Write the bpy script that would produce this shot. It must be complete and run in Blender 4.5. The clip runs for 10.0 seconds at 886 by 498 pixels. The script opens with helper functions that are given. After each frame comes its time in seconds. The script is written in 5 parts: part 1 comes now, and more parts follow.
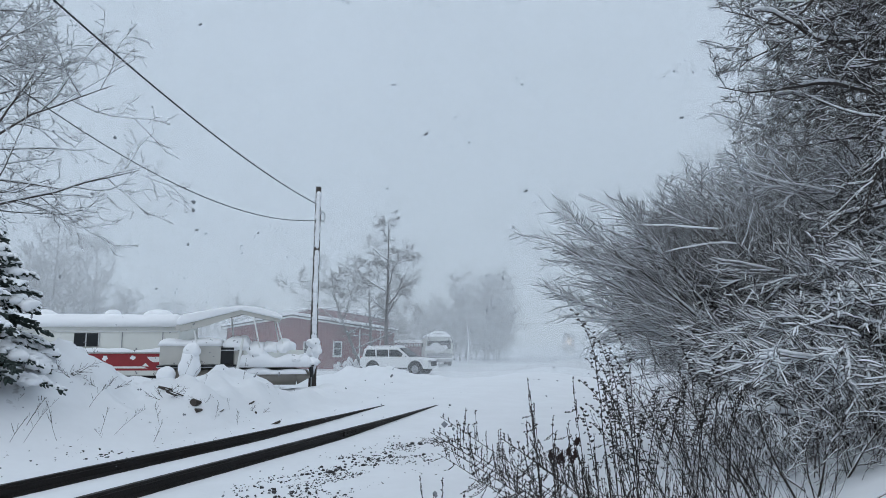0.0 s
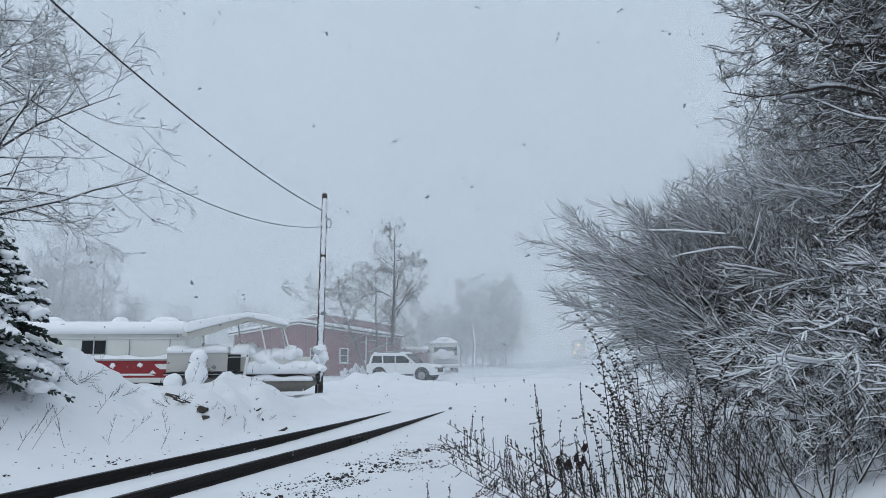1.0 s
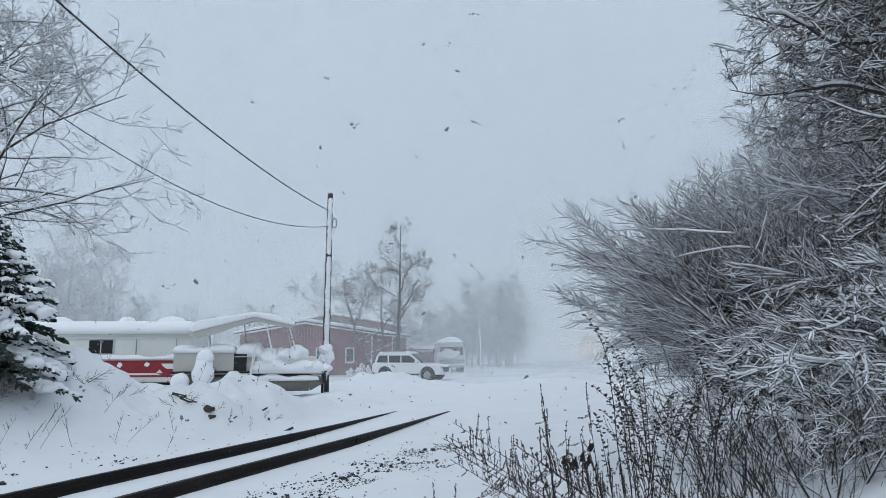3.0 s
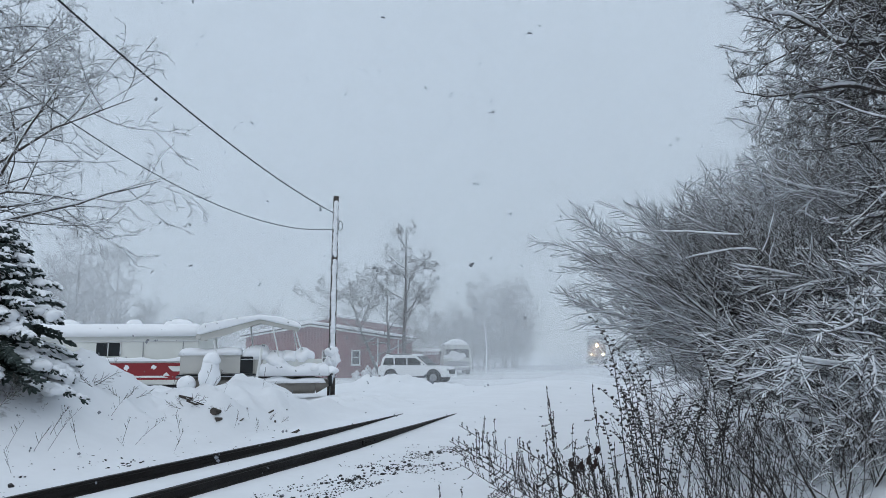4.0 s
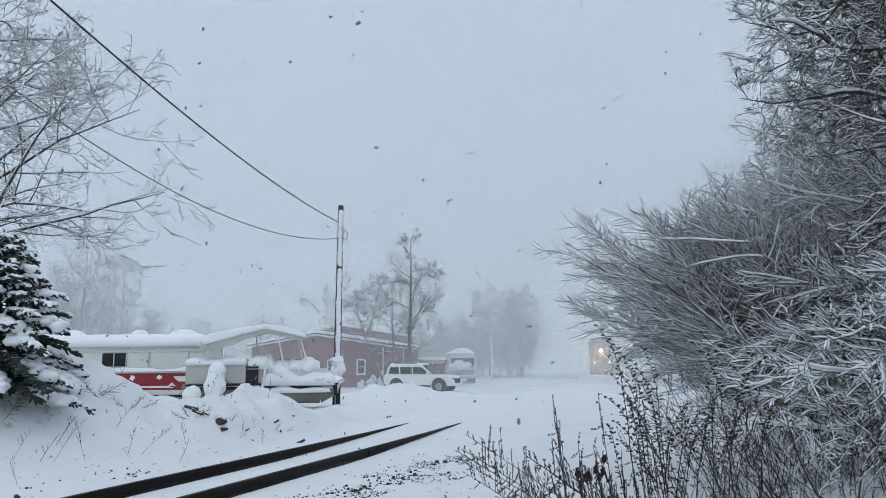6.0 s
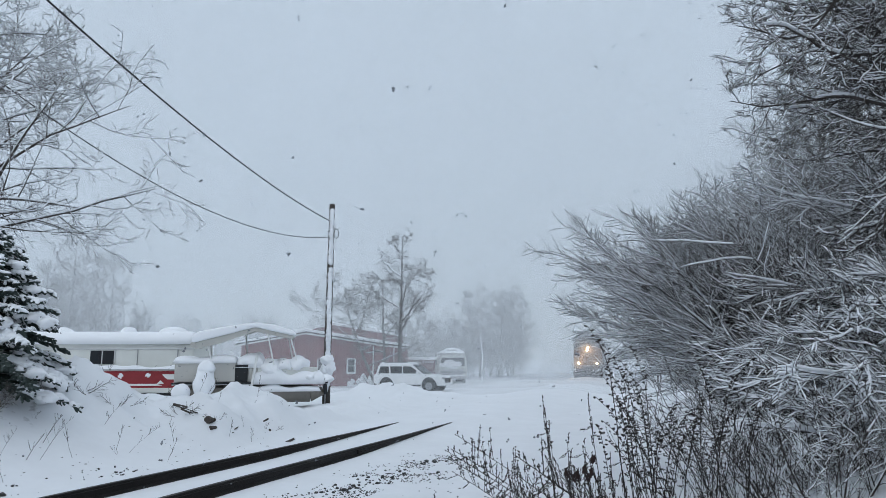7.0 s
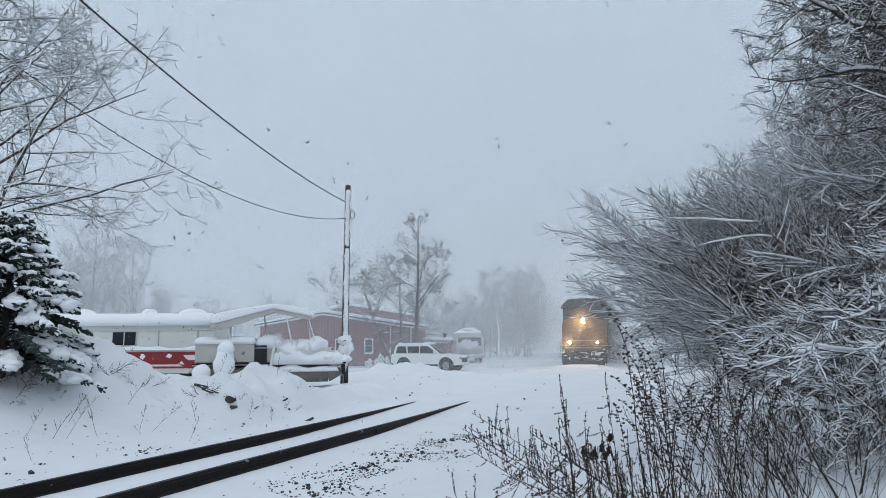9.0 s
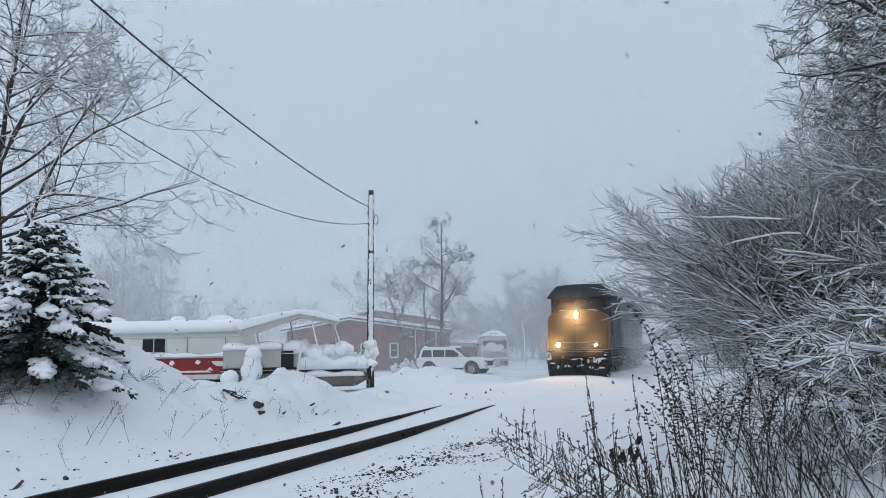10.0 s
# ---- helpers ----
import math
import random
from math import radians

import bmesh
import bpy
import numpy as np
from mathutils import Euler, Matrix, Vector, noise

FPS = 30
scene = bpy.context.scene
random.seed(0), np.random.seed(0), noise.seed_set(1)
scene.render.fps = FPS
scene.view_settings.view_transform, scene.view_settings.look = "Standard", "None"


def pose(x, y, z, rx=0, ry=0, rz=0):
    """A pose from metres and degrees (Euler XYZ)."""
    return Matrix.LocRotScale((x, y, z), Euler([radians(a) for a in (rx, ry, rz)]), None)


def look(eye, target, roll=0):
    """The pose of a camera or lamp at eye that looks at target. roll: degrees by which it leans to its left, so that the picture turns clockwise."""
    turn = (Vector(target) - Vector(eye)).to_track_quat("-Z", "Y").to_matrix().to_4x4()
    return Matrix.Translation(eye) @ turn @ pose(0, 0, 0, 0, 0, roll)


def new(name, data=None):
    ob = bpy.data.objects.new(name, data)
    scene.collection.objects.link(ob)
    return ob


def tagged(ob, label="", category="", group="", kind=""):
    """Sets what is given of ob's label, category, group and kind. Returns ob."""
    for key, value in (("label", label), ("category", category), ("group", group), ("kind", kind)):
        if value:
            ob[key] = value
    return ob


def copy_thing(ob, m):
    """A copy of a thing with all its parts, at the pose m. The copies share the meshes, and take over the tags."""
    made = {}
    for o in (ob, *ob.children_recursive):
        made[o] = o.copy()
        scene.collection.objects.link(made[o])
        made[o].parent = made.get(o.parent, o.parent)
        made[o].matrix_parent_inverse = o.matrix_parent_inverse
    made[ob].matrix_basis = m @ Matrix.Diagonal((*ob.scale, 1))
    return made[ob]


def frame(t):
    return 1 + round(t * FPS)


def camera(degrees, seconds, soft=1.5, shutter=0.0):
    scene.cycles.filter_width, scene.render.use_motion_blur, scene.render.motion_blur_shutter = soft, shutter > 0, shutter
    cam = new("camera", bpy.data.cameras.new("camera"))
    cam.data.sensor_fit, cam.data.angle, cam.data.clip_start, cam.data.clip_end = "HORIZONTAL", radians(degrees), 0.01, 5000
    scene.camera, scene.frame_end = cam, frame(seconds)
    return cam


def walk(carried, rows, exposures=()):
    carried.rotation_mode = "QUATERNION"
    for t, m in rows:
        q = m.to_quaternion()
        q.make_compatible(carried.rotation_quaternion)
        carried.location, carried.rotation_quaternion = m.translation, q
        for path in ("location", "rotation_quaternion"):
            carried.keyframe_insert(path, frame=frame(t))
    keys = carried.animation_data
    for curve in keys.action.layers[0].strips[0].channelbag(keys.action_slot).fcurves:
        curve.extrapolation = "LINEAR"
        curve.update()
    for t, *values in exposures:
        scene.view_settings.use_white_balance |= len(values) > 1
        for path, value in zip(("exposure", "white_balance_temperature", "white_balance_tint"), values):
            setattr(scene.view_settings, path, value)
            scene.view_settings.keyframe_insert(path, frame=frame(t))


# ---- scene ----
cam = camera(66.32, 10.0, soft=0.8)
EYE = (0.0, 0.0, 1.66)
CAMERA_ROWS = [  # seconds, yaw, pitch, roll in degrees
    (0.0, 0.000, 8.204, 0.000),
    (0.5, 0.255, 8.495, -0.115),
    (1.0, 0.516, 8.717, -0.192),
    (1.5, 0.714, 8.787, -0.270),
    (2.0, 0.819, 8.718, -0.266),
    (2.5, 0.888, 8.658, -0.229),
    (4.0, 1.478, 8.888, -0.237),
    (4.5, 1.911, 9.045, -0.367),
    (5.0, 2.228, 9.192, -0.539),
    (6.5, 1.520, 9.712, -0.356),
    (7.0, 1.132, 9.583, -0.132),
    (7.5, 0.944, 9.130, -0.083),
    (8.0, 1.118, 8.521, -0.096),
    (8.5, 1.685, 8.093, -0.192),
    (9.0, 2.510, 7.923, -0.379),
    (9.5, 3.505, 8.018, -0.661),
    (10.0, 4.523, 8.241, -1.017),
]
walk(cam, [(t, pose(*EYE, 90 + p, 0, y) @ pose(0, 0, 0, 0, 0, r)) for t, y, p, r in CAMERA_ROWS],
     exposures=[(0.0, 0.03), (10.0, 0.03)])

# ---- overcast sky and its soft sun ----
world = bpy.data.worlds.new("overcast_sky")
scene.world = world
world.use_nodes = True
wn, wl = world.node_tree.nodes, world.node_tree.links
wn.clear()
w_out, w_bg, w_mix = wn.new("ShaderNodeOutputWorld"), wn.new("ShaderNodeBackground"), wn.new("ShaderNodeMix")
w_sky, w_ramp, w_sep, w_co = wn.new("ShaderNodeTexSky"), wn.new("ShaderNodeValToRGB"), wn.new("ShaderNodeSeparateXYZ"), wn.new("ShaderNodeTexCoord")
w_sky.sky_type, w_sky.sun_disc = "NISHITA", False
w_sky.sun_elevation, w_sky.sun_rotation = radians(24), radians(200)
w_mix.data_type = "RGBA"
w_mix.inputs["Factor"].default_value = 0.985      # cloud cover
wl.new(w_co.outputs["Generated"], w_sep.inputs[0])
wl.new(w_sep.outputs["Z"], w_ramp.inputs[0])
w_ramp.color_ramp.elements[0].position, w_ramp.color_ramp.elements[0].color = 0.0, (0.485, 0.575, 0.655, 1)
w_ramp.color_ramp.elements[1].position, w_ramp.color_ramp.elements[1].color = 0.42, (0.56, 0.66, 0.775, 1)
w_zenith = w_ramp.color_ramp.elements.new(1.0)
w_zenith.color = (0.60, 0.70, 0.82, 1)
wl.new(w_sky.outputs[0], w_mix.inputs["A"])
wl.new(w_ramp.outputs[0], w_mix.inputs["B"])
wl.new(w_mix.outputs["Result"], w_bg.inputs[0])
w_bg.inputs[1].default_value = 1.0
wl.new(w_bg.outputs[0], w_out.inputs[0])
sun_lamp = bpy.data.lights.new("sun", "SUN")
sun_lamp.energy, sun_lamp.angle, sun_lamp.color = 0.36, radians(60), (1.0, 0.97, 0.93)
sun = new("sun", sun_lamp)
sun.matrix_world = look((0, 0, 60), (12, 40, -30))


# ---- materials ----
def mat(name, base, rough=0.8, metal=0.0, var=0.25, scale=6.0, bump=0.2, bump_scale=40.0, spec=0.3, snow=None):
    """Procedural surface: base colour varied at two scales, bump; snow = (cut, softness): snow lying where the surface faces up."""
    m = bpy.data.materials.new(name)
    m.use_nodes = True
    n, l = m.node_tree.nodes, m.node_tree.links
    b = n["Principled BSDF"]
    b.inputs["Roughness"].default_value, b.inputs["Metallic"].default_value = rough, metal
    b.inputs["Specular IOR Level"].default_value = spec
    co = n.new("ShaderNodeTexCoord")
    n1, n2 = n.new("ShaderNodeTexNoise"), n.new("ShaderNodeTexNoise")
    n1.inputs["Scale"].default_value, n2.inputs["Scale"].default_value = scale, bump_scale
    n1.inputs["Detail"].default_value, n2.inputs["Detail"].default_value = 6, 4
    l.new(co.outputs["Object"], n1.inputs[0])
    l.new(co.outputs["Object"], n2.inputs[0])
    mul, add = n.new("ShaderNodeMath"), n.new("ShaderNodeMath")
    mul.operation, add.operation = "MULTIPLY_ADD", "MULTIPLY_ADD"
    l.new(n1.outputs[0], mul.inputs[0])
    mul.inputs[1].default_value, mul.inputs[2].default_value = 2 * var, 1 - var
    l.new(n2.outputs[0], add.inputs[0])
    add.inputs[1].default_value = var
    l.new(mul.outputs[0], add.inputs[2])
    sc = n.new("ShaderNodeVectorMath")
    sc.operation = "SCALE"
    sc.inputs[0].default_value = base
    l.new(add.outputs[0], sc.inputs["Scale"])
    colour = sc.outputs[0]
    if snow:
        geo, sep, nz, cut, mx = (n.new("ShaderNodeNewGeometry"), n.new("ShaderNodeSeparateXYZ"), n.new("ShaderNodeMath"),
                                 n.new("ShaderNodeMapRange"), n.new("ShaderNodeMix"))
        nz.operation = "MULTIPLY_ADD"
        nz.inputs[1].default_value = 0.7
        l.new(geo.outputs["Normal"], sep.inputs[0])
        l.new(n1.outputs[0], nz.inputs[0])
        l.new(sep.outputs["Z"], nz.inputs[2])
        l.new(nz.outputs[0], cut.inputs[0])
        cut.inputs[1].default_value, cut.inputs[2].default_value = snow[0] + 0.35 - snow[1], snow[0] + 0.35 + snow[1]
        mx.data_type = "RGBA"
        l.new(cut.outputs[0], mx.inputs["Factor"])
        l.new(colour, mx.inputs["A"])
        mx.inputs["B"].default_value = (0.78, 0.80, 0.83, 1)
        colour = mx.outputs["Result"]
    l.new(colour, b.inputs["Base Color"])
    if bump:
        bp = n.new("ShaderNodeBump")
        bp.inputs["Strength"].default_value, bp.inputs["Distance"].default_value = bump, 0.02
        l.new(n2.outputs[0], bp.inputs["Height"])
        l.new(bp.outputs[0], b.inputs["Normal"])
    return m


def glow(name, colour, strength):
    m = bpy.data.materials.new(name)
    m.use_nodes = True
    b = m.node_tree.nodes["Principled BSDF"]
    b.inputs["Emission Color"].default_value, b.inputs["Emission Strength"].default_value = (*colour, 1), strength
    return m


M = {
    "snow": mat("snow", (0.87, 0.885, 0.91), 0.9, var=0.03, scale=1.5, bump=0.25, bump_scale=9, spec=0.15),
    "ground": mat("snow_ground", (0.76, 0.78, 0.805), 0.9, var=0.06, scale=0.9, bump=0.5, bump_scale=5, spec=0.15),
    "branch_snow": mat("branch_snow", (0.80, 0.82, 0.85), 0.9, var=0.08, scale=8, bump=0.3, bump_scale=60, spec=0.1),
    "bark": mat("bark", (0.050, 0.043, 0.040), 0.95, var=0.35, scale=5, bump=0.6, bump_scale=30, snow=(0.75, 0.12)),
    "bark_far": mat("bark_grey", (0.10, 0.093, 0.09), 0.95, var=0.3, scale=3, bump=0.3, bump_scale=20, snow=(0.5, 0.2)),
    "bark_snowy": mat("snowy_bark", (0.050, 0.043, 0.040), 0.95, var=0.35, scale=5, bump=0.4, bump_scale=30, snow=(0.30, 0.2)),
    "stalk": mat("dry_stalk", (0.024, 0.019, 0.017), 0.9, var=0.3, scale=12, bump=0.2, snow=(1.05, 0.1)),
    "rust_leaf": mat("dead_leaf", (0.022, 0.012, 0.011), 0.9, var=0.4, scale=20, bump=0.3),
    # near-black soil: the shade under the spruce is put into its colour
    "soil": mat("shaded_soil", (0.030, 0.025, 0.022), 0.95, var=0.5, scale=5, bump=0.6, bump_scale=25, snow=(0.70, 0.10)),
    "needle": mat("spruce_needle", (0.032, 0.044, 0.040), 0.85, var=0.4, scale=9, bump=0.4, snow=(1.0, 0.12)),
    "rail": mat("rail_steel", (0.014, 0.012, 0.0115), 0.55, 0.4, var=0.4, scale=3, bump=0.3, bump_scale=60),
    "stone": mat("ballast_stone", (0.040, 0.039, 0.040), 0.9, var=0.4, scale=7, bump=0.5, snow=(1.0, 0.15)),
    "pole": mat("weathered_pole", (0.060, 0.052, 0.047), 0.9, var=0.4, scale=4, bump=0.7, bump_scale=25, snow=(1.2, 0.1)),
    "wire": mat("black_wire", (0.025, 0.025, 0.028), 0.6, var=0.1, bump=0),
    "galv": mat("galvanised_steel", (0.30, 0.31, 0.32), 0.5, 0.6, var=0.2, bump=0.1),
    "alu": mat("brushed_aluminium", (0.52, 0.53, 0.54), 0.4, 0.7, var=0.15, bump=0.1),
    "hull": mat("stained_hull_metal", (0.20, 0.185, 0.165), 0.55, 0.3, var=0.3, scale=2.5, bump=0.1),
    "red": mat("red_siding", (0.20, 0.062, 0.068), 0.6, var=0.14, scale=0.9, bump=0.1),
    "red_rv": mat("red_stripe_paint", (0.24, 0.026, 0.032), 0.5, var=0.2, scale=2.5, bump=0.1),
    "white": mat("white_paint", (0.72, 0.73, 0.72), 0.5, var=0.06, scale=2, bump=0.05),
    "cream": mat("aged_white_panel", (0.60, 0.61, 0.58), 0.55, var=0.14, scale=1.4, bump=0.1),
    "canvas": mat("beige_canvas", (0.50, 0.49, 0.46), 0.85, var=0.1, scale=2, bump=0.2),
    "dark": mat("dark_interior", (0.018, 0.02, 0.022), 0.6, var=0.3, bump=0),
    "glass": mat("dark_glass", (0.016, 0.019, 0.022), 0.12, var=0.1, bump=0, spec=0.22),
    "tyre": mat("tyre_rubber", (0.022, 0.022, 0.023), 0.85, var=0.3, scale=10, bump=0.2),
    "suv": mat("white_car_paint", (0.76, 0.77, 0.78), 0.3, var=0.05, scale=2, bump=0.05, spec=0.5, snow=(0.9, 0.15)),
    "loco_yellow": mat("dirty_yellow_paint", (0.15, 0.074, 0.030), 0.6, var=0.3, scale=2.2, bump=0.1),
    "loco_dark": mat("dark_blue_paint", (0.028, 0.034, 0.045), 0.5, var=0.35, scale=2, bump=0.1, snow=(0.95, 0.15)),
    "loco_black": mat("grimy_black", (0.022, 0.021, 0.022), 0.8, var=0.5, scale=3, bump=0.3, snow=(0.72, 0.12)),
    "loco_grey": mat("grey_side_paint", (0.13, 0.14, 0.15), 0.6, var=0.3, scale=2, bump=0.1),
    "roof_dark": mat("dark_roof_trim", (0.05, 0.045, 0.045), 0.8, var=0.2),
    "lamp": glow("headlight_glow", (1.0, 0.56, 0.22), 850.0),
    "lamp_dim": glow("ditch_light_glow", (1.0, 0.56, 0.22), 700.0),
    "amber": mat("amber_lens", (0.4, 0.12, 0.02), 0.3, var=0.05, bump=0),
    # white snow coloured dark grey: the backlit look against the sky is painted in
    "flake": mat("backlit_flake", (0.20, 0.21, 0.23), 0.95, var=0.1, scale=30, bump=0),
}


def airborne_material():
    """Fine snow in the air: scatters light on both sides."""
    m = bpy.data.materials.new("airborne_snow")
    m.use_nodes = True
    n, l = m.node_tree.nodes, m.node_tree.links
    n.clear()
    out, both, df, tl = n.new("ShaderNodeOutputMaterial"), n.new("ShaderNodeMixShader"), n.new("ShaderNodeBsdfDiffuse"), n.new("ShaderNodeBsdfTranslucent")
    df.inputs[0].default_value = tl.inputs[0].default_value = (0.95, 0.96, 0.98, 1)
    both.inputs[0].default_value = 0.5
    l.new(df.outputs[0], both.inputs[1])
    l.new(tl.outputs[0], both.inputs[2])
    l.new(both.outputs[0], out.inputs[0])
    return m


M["airborne"] = airborne_material()


def veil_material(name, cover):
    """Air full of falling snow: a thin scattering layer, uneven like drifting snow."""
    m = bpy.data.materials.new(name)
    m.use_nodes = True
    n, l = m.node_tree.nodes, m.node_tree.links
    n.clear()
    out, mx, tr = n.new("ShaderNodeOutputMaterial"), n.new("ShaderNodeMixShader"), n.new("ShaderNodeBsdfTransparent")
    both, df, tl = n.new("ShaderNodeMixShader"), n.new("ShaderNodeBsdfDiffuse"), n.new("ShaderNodeBsdfTranslucent")
    df.inputs[0].default_value = tl.inputs[0].default_value = (0.955, 0.98, 1.0, 1)
    co, nz, mr = n.new("ShaderNodeTexCoord"), n.new("ShaderNodeTexNoise"), n.new("ShaderNodeMapRange")
    nz.inputs["Scale"].default_value, nz.inputs["Detail"].default_value = 0.04, 2
    l.new(co.outputs["Object"], nz.inputs[0])
    l.new(nz.outputs[0], mr.inputs[0])
    mr.interpolation_type = "SMOOTHERSTEP"
    mr.inputs[1].default_value, mr.inputs[2].default_value = 0.2, 0.8
    mr.inputs[3].default_value, mr.inputs[4].default_value = cover * 0.88, cover * 1.12
    l.new(mr.outputs[0], mx.inputs[0])
    l.new(tr.outputs[0], mx.inputs[1])
    both.inputs[0].default_value = 0.5
    l.new(df.outputs[0], both.inputs[1])
    l.new(tl.outputs[0], both.inputs[2])
    l.new(both.outputs[0], mx.inputs[2])
    l.new(mx.outputs[0], out.inputs[0])
    return m


# ---- the lie of the land ----
TRACK = [(-60, -27), (0, -7.25), (9, -4.46), (13, -3.14), (17, -1.83), (21, -0.58), (33, 3.62), (52, 8.82), (77, 14.75), (108, 21.2), (158, 29.0), (300, 47), (2000, 250)]


def track_x(y):
    """The track's centre line, x over y: a smooth curve through the plan's points."""
    for i in range(1, len(TRACK) - 2):
        if y <= TRACK[i + 1][0] or i == len(TRACK) - 3:
            break
    (y0, x0), (y1, x1), (y2, x2), (y3, x3) = TRACK[i - 1:i + 3]
    u = (y - y1) / (y2 - y1)
    m1, m2 = (x2 - x0) / (y2 - y0) * (y2 - y1), (x3 - x1) / (y3 - y1) * (y2 - y1)
    return (2*u**3 - 3*u**2 + 1) * x1 + (u**3 - 2*u**2 + u) * m1 + (3*u**2 - 2*u**3) * x2 + (u**3 - u**2) * m2


def track_slope(y):
    return (track_x(y + 0.5) - track_x(y - 0.5))


def ease(a, b, v):
    u = min(1.0, max(0.0, (v - a) / (b - a)))
    return u * u * (3 - 2 * u)


MOUNDS = [(-8.2, 14.9, 1.0, 0.48), (-7.4, 15.7, 0.8, 0.28), (-6.8, 17.3, 1.1, 0.16), (-5.9, 18.0, 0.9, 0.14), (-5.0, 18.9, 0.8, 0.2), (-4.5, 19.9, 0.8, 0.18), (-5.75, 15.7, 0.8, 0.36), (-5.2, 16.6, 0.5, 0.16),
          (-6.5, 16.4, 0.55, 0.16), (-4.6, 17.7, 0.55, 0.2), (-5.5, 17.2, 0.45, 0.14), (-3.8, 20.8, 0.9, 0.2), (-3.5, 22.5, 1.2, 0.2), (-9.9, 23.3, 1.4, 0.22), (-4.9, 26.2, 0.9, 0.2),
          (-4.1, 38.5, 2.2, 0.6), (-8.6, 14.0, 1.1, 0.45), (-3.4, 25.0, 1.6, 0.2), (-2.0, 35.5, 2.2, 0.35)]


def land(x, y):
    s = (x - track_x(y)) / math.sqrt(1 + track_slope(y) ** 2)
    n1 = noise.noise(Vector((x * 0.35, y * 0.35, 0)))
    n2 = noise.noise(Vector((x * 1.6, y * 1.6, 5)))
    n3 = noise.noise(Vector((x * 5.0, y * 5.0, 9)))
    z = -0.17 + 0.19 * ease(13, 22, y) * ease(2.6, 0.6, abs(s)) + 0.10 * ease(18, 30, y) + 0.12 * ease(24, 34, y) * ease(4.0, 1.5, abs(s))
    off = ease(1.0, 3.5, abs(s))
    z += off * (0.05 * n1 + 0.035 * n2) + (0.25 + 0.75 * off) * 0.017 * n3
    if s < 0:
        high = 1.2 * ease(24, 13, y) * (1 - 0.55 * ease(7.5, 11, -s))
        rise = ease(2.0, 5.6, -s)
        z += high * rise + rise * ease(40, 20, y) * (0.16 * n1 + 0.09 * n2)
        z += 0.25 * ease(9, 20, -s) * ease(60, 30, y)
        z += (0.38 + 0.45 * ease(-8.5, -12.5, x)) * math.exp(-((y - 23.4) / 1.5) ** 2) * ease(-5.2, -6.6, x) * (1 + 0.35 * n1 + 0.15 * n2)
        ridge = math.exp(-((s + 3.9) / 1.15) ** 2) * ease(12.5, 15.5, y) * ease(27.5, 19, y)   # ploughed-up snow beside the line
        z += ridge * (0.40 + 0.55 * n1 + 0.16 * n2 + 0.10 * n3)
    else:
        near = ease(60, 5, y)
        z += 0.10 * ease(4.0, 7.5, s) + 9.0 * ease(6.0, 24.0, s) * ease(200, 60, y) * (0.7 + 0.3 * near)
        z += ease(5, 9, s) * (0.35 * n1 + 0.15 * n2)
    for mx, my, mr, mh in MOUNDS:
        q = ((x - mx) ** 2 + (y - my) ** 2) / mr ** 2
        if q < 6:
            z += mh * math.exp(-0.8 * q ** 1.5) * (1 + 0.35 * n2 + 0.12 * n3)
    return z


def graded(lo, hi, fine, reach, grow):
    vals, v, step = [], lo, fine
    while v <= hi:
        vals.append(v)
        v += fine
    a, b = lo, hi
    left, right, s1 = [], [], fine
    while b < reach:
        s1 *= grow
        b += s1
        a -= s1
        right.append(b)
        left.append(a)
    return left[::-1] + vals + right


def mesh_from(name, verts, faces, material, smooth=False):
    me = bpy.data.meshes.new(name)
    me.from_pydata(verts, [], faces)
    me.materials.append(material)
    if smooth:
        me.polygons.foreach_set("use_smooth", [True] * len(me.polygons))
    me.update()
    return me


def build_ground():
    xs, ys = graded(-12, 8, 0.14, 900, 1.13), graded(4, 30, 0.14, 900, 1.13)
    verts = [(x, y, land(x, y)) for y in ys for x in xs]
    w = len(xs)
    faces = [(j * w + i, j * w + i + 1, (j + 1) * w + i + 1, (j + 1) * w + i) for j in range(len(ys) - 1) for i in range(w - 1)]
    ob = new("ground", mesh_from("ground", verts, faces, M["ground"], True))
    tagged(ob, "deep fresh snow over banks and the railway bed", "snow ground", kind="structure")


build_ground()


# ---- mesh helpers ----
def part(name, bm, material, parent=None, label=""):
    """Links a bmesh as one mesh object, under a thing or a part."""
    me = bpy.data.meshes.new(name)
    bm.to_mesh(me)
    bm.free()
    me.materials.append(material)
    ob = new(name, me)
    ob.parent = parent
    if label:
        tagged(ob, label)
    return ob


def smooth(ob):
    ob.data.polygons.foreach_set("use_smooth", [True] * len(ob.data.polygons))
    return ob


def empty(name, m, label, category, group=""):
    ob = new(name)
    ob.empty_display_size = 0.2
    ob.matrix_world = m
    return tagged(ob, label, category, group)


def box(x, y, z, sx, sy, sz, bevel=0.0, seg=2, bm=None, turn=None):
    """A box centred at x, y, z, with rounded edges."""
    b = bmesh.new()
    m = Matrix.Translation((x, y, z)) @ (turn or Matrix()) @ Matrix.Diagonal((sx, sy, sz, 1))
    bmesh.ops.create_cube(b, size=1, matrix=m)
    if bevel:
        bmesh.ops.bevel(b, geom=list(b.edges), offset=bevel, segments=seg, profile=0.5, affect="EDGES")
    if bm is None:
        return b
    me = bpy.data.meshes.new("joined")
    b.to_mesh(me)
    b.free()
    bm.from_mesh(me)
    bpy.data.meshes.remove(me)
    return bm


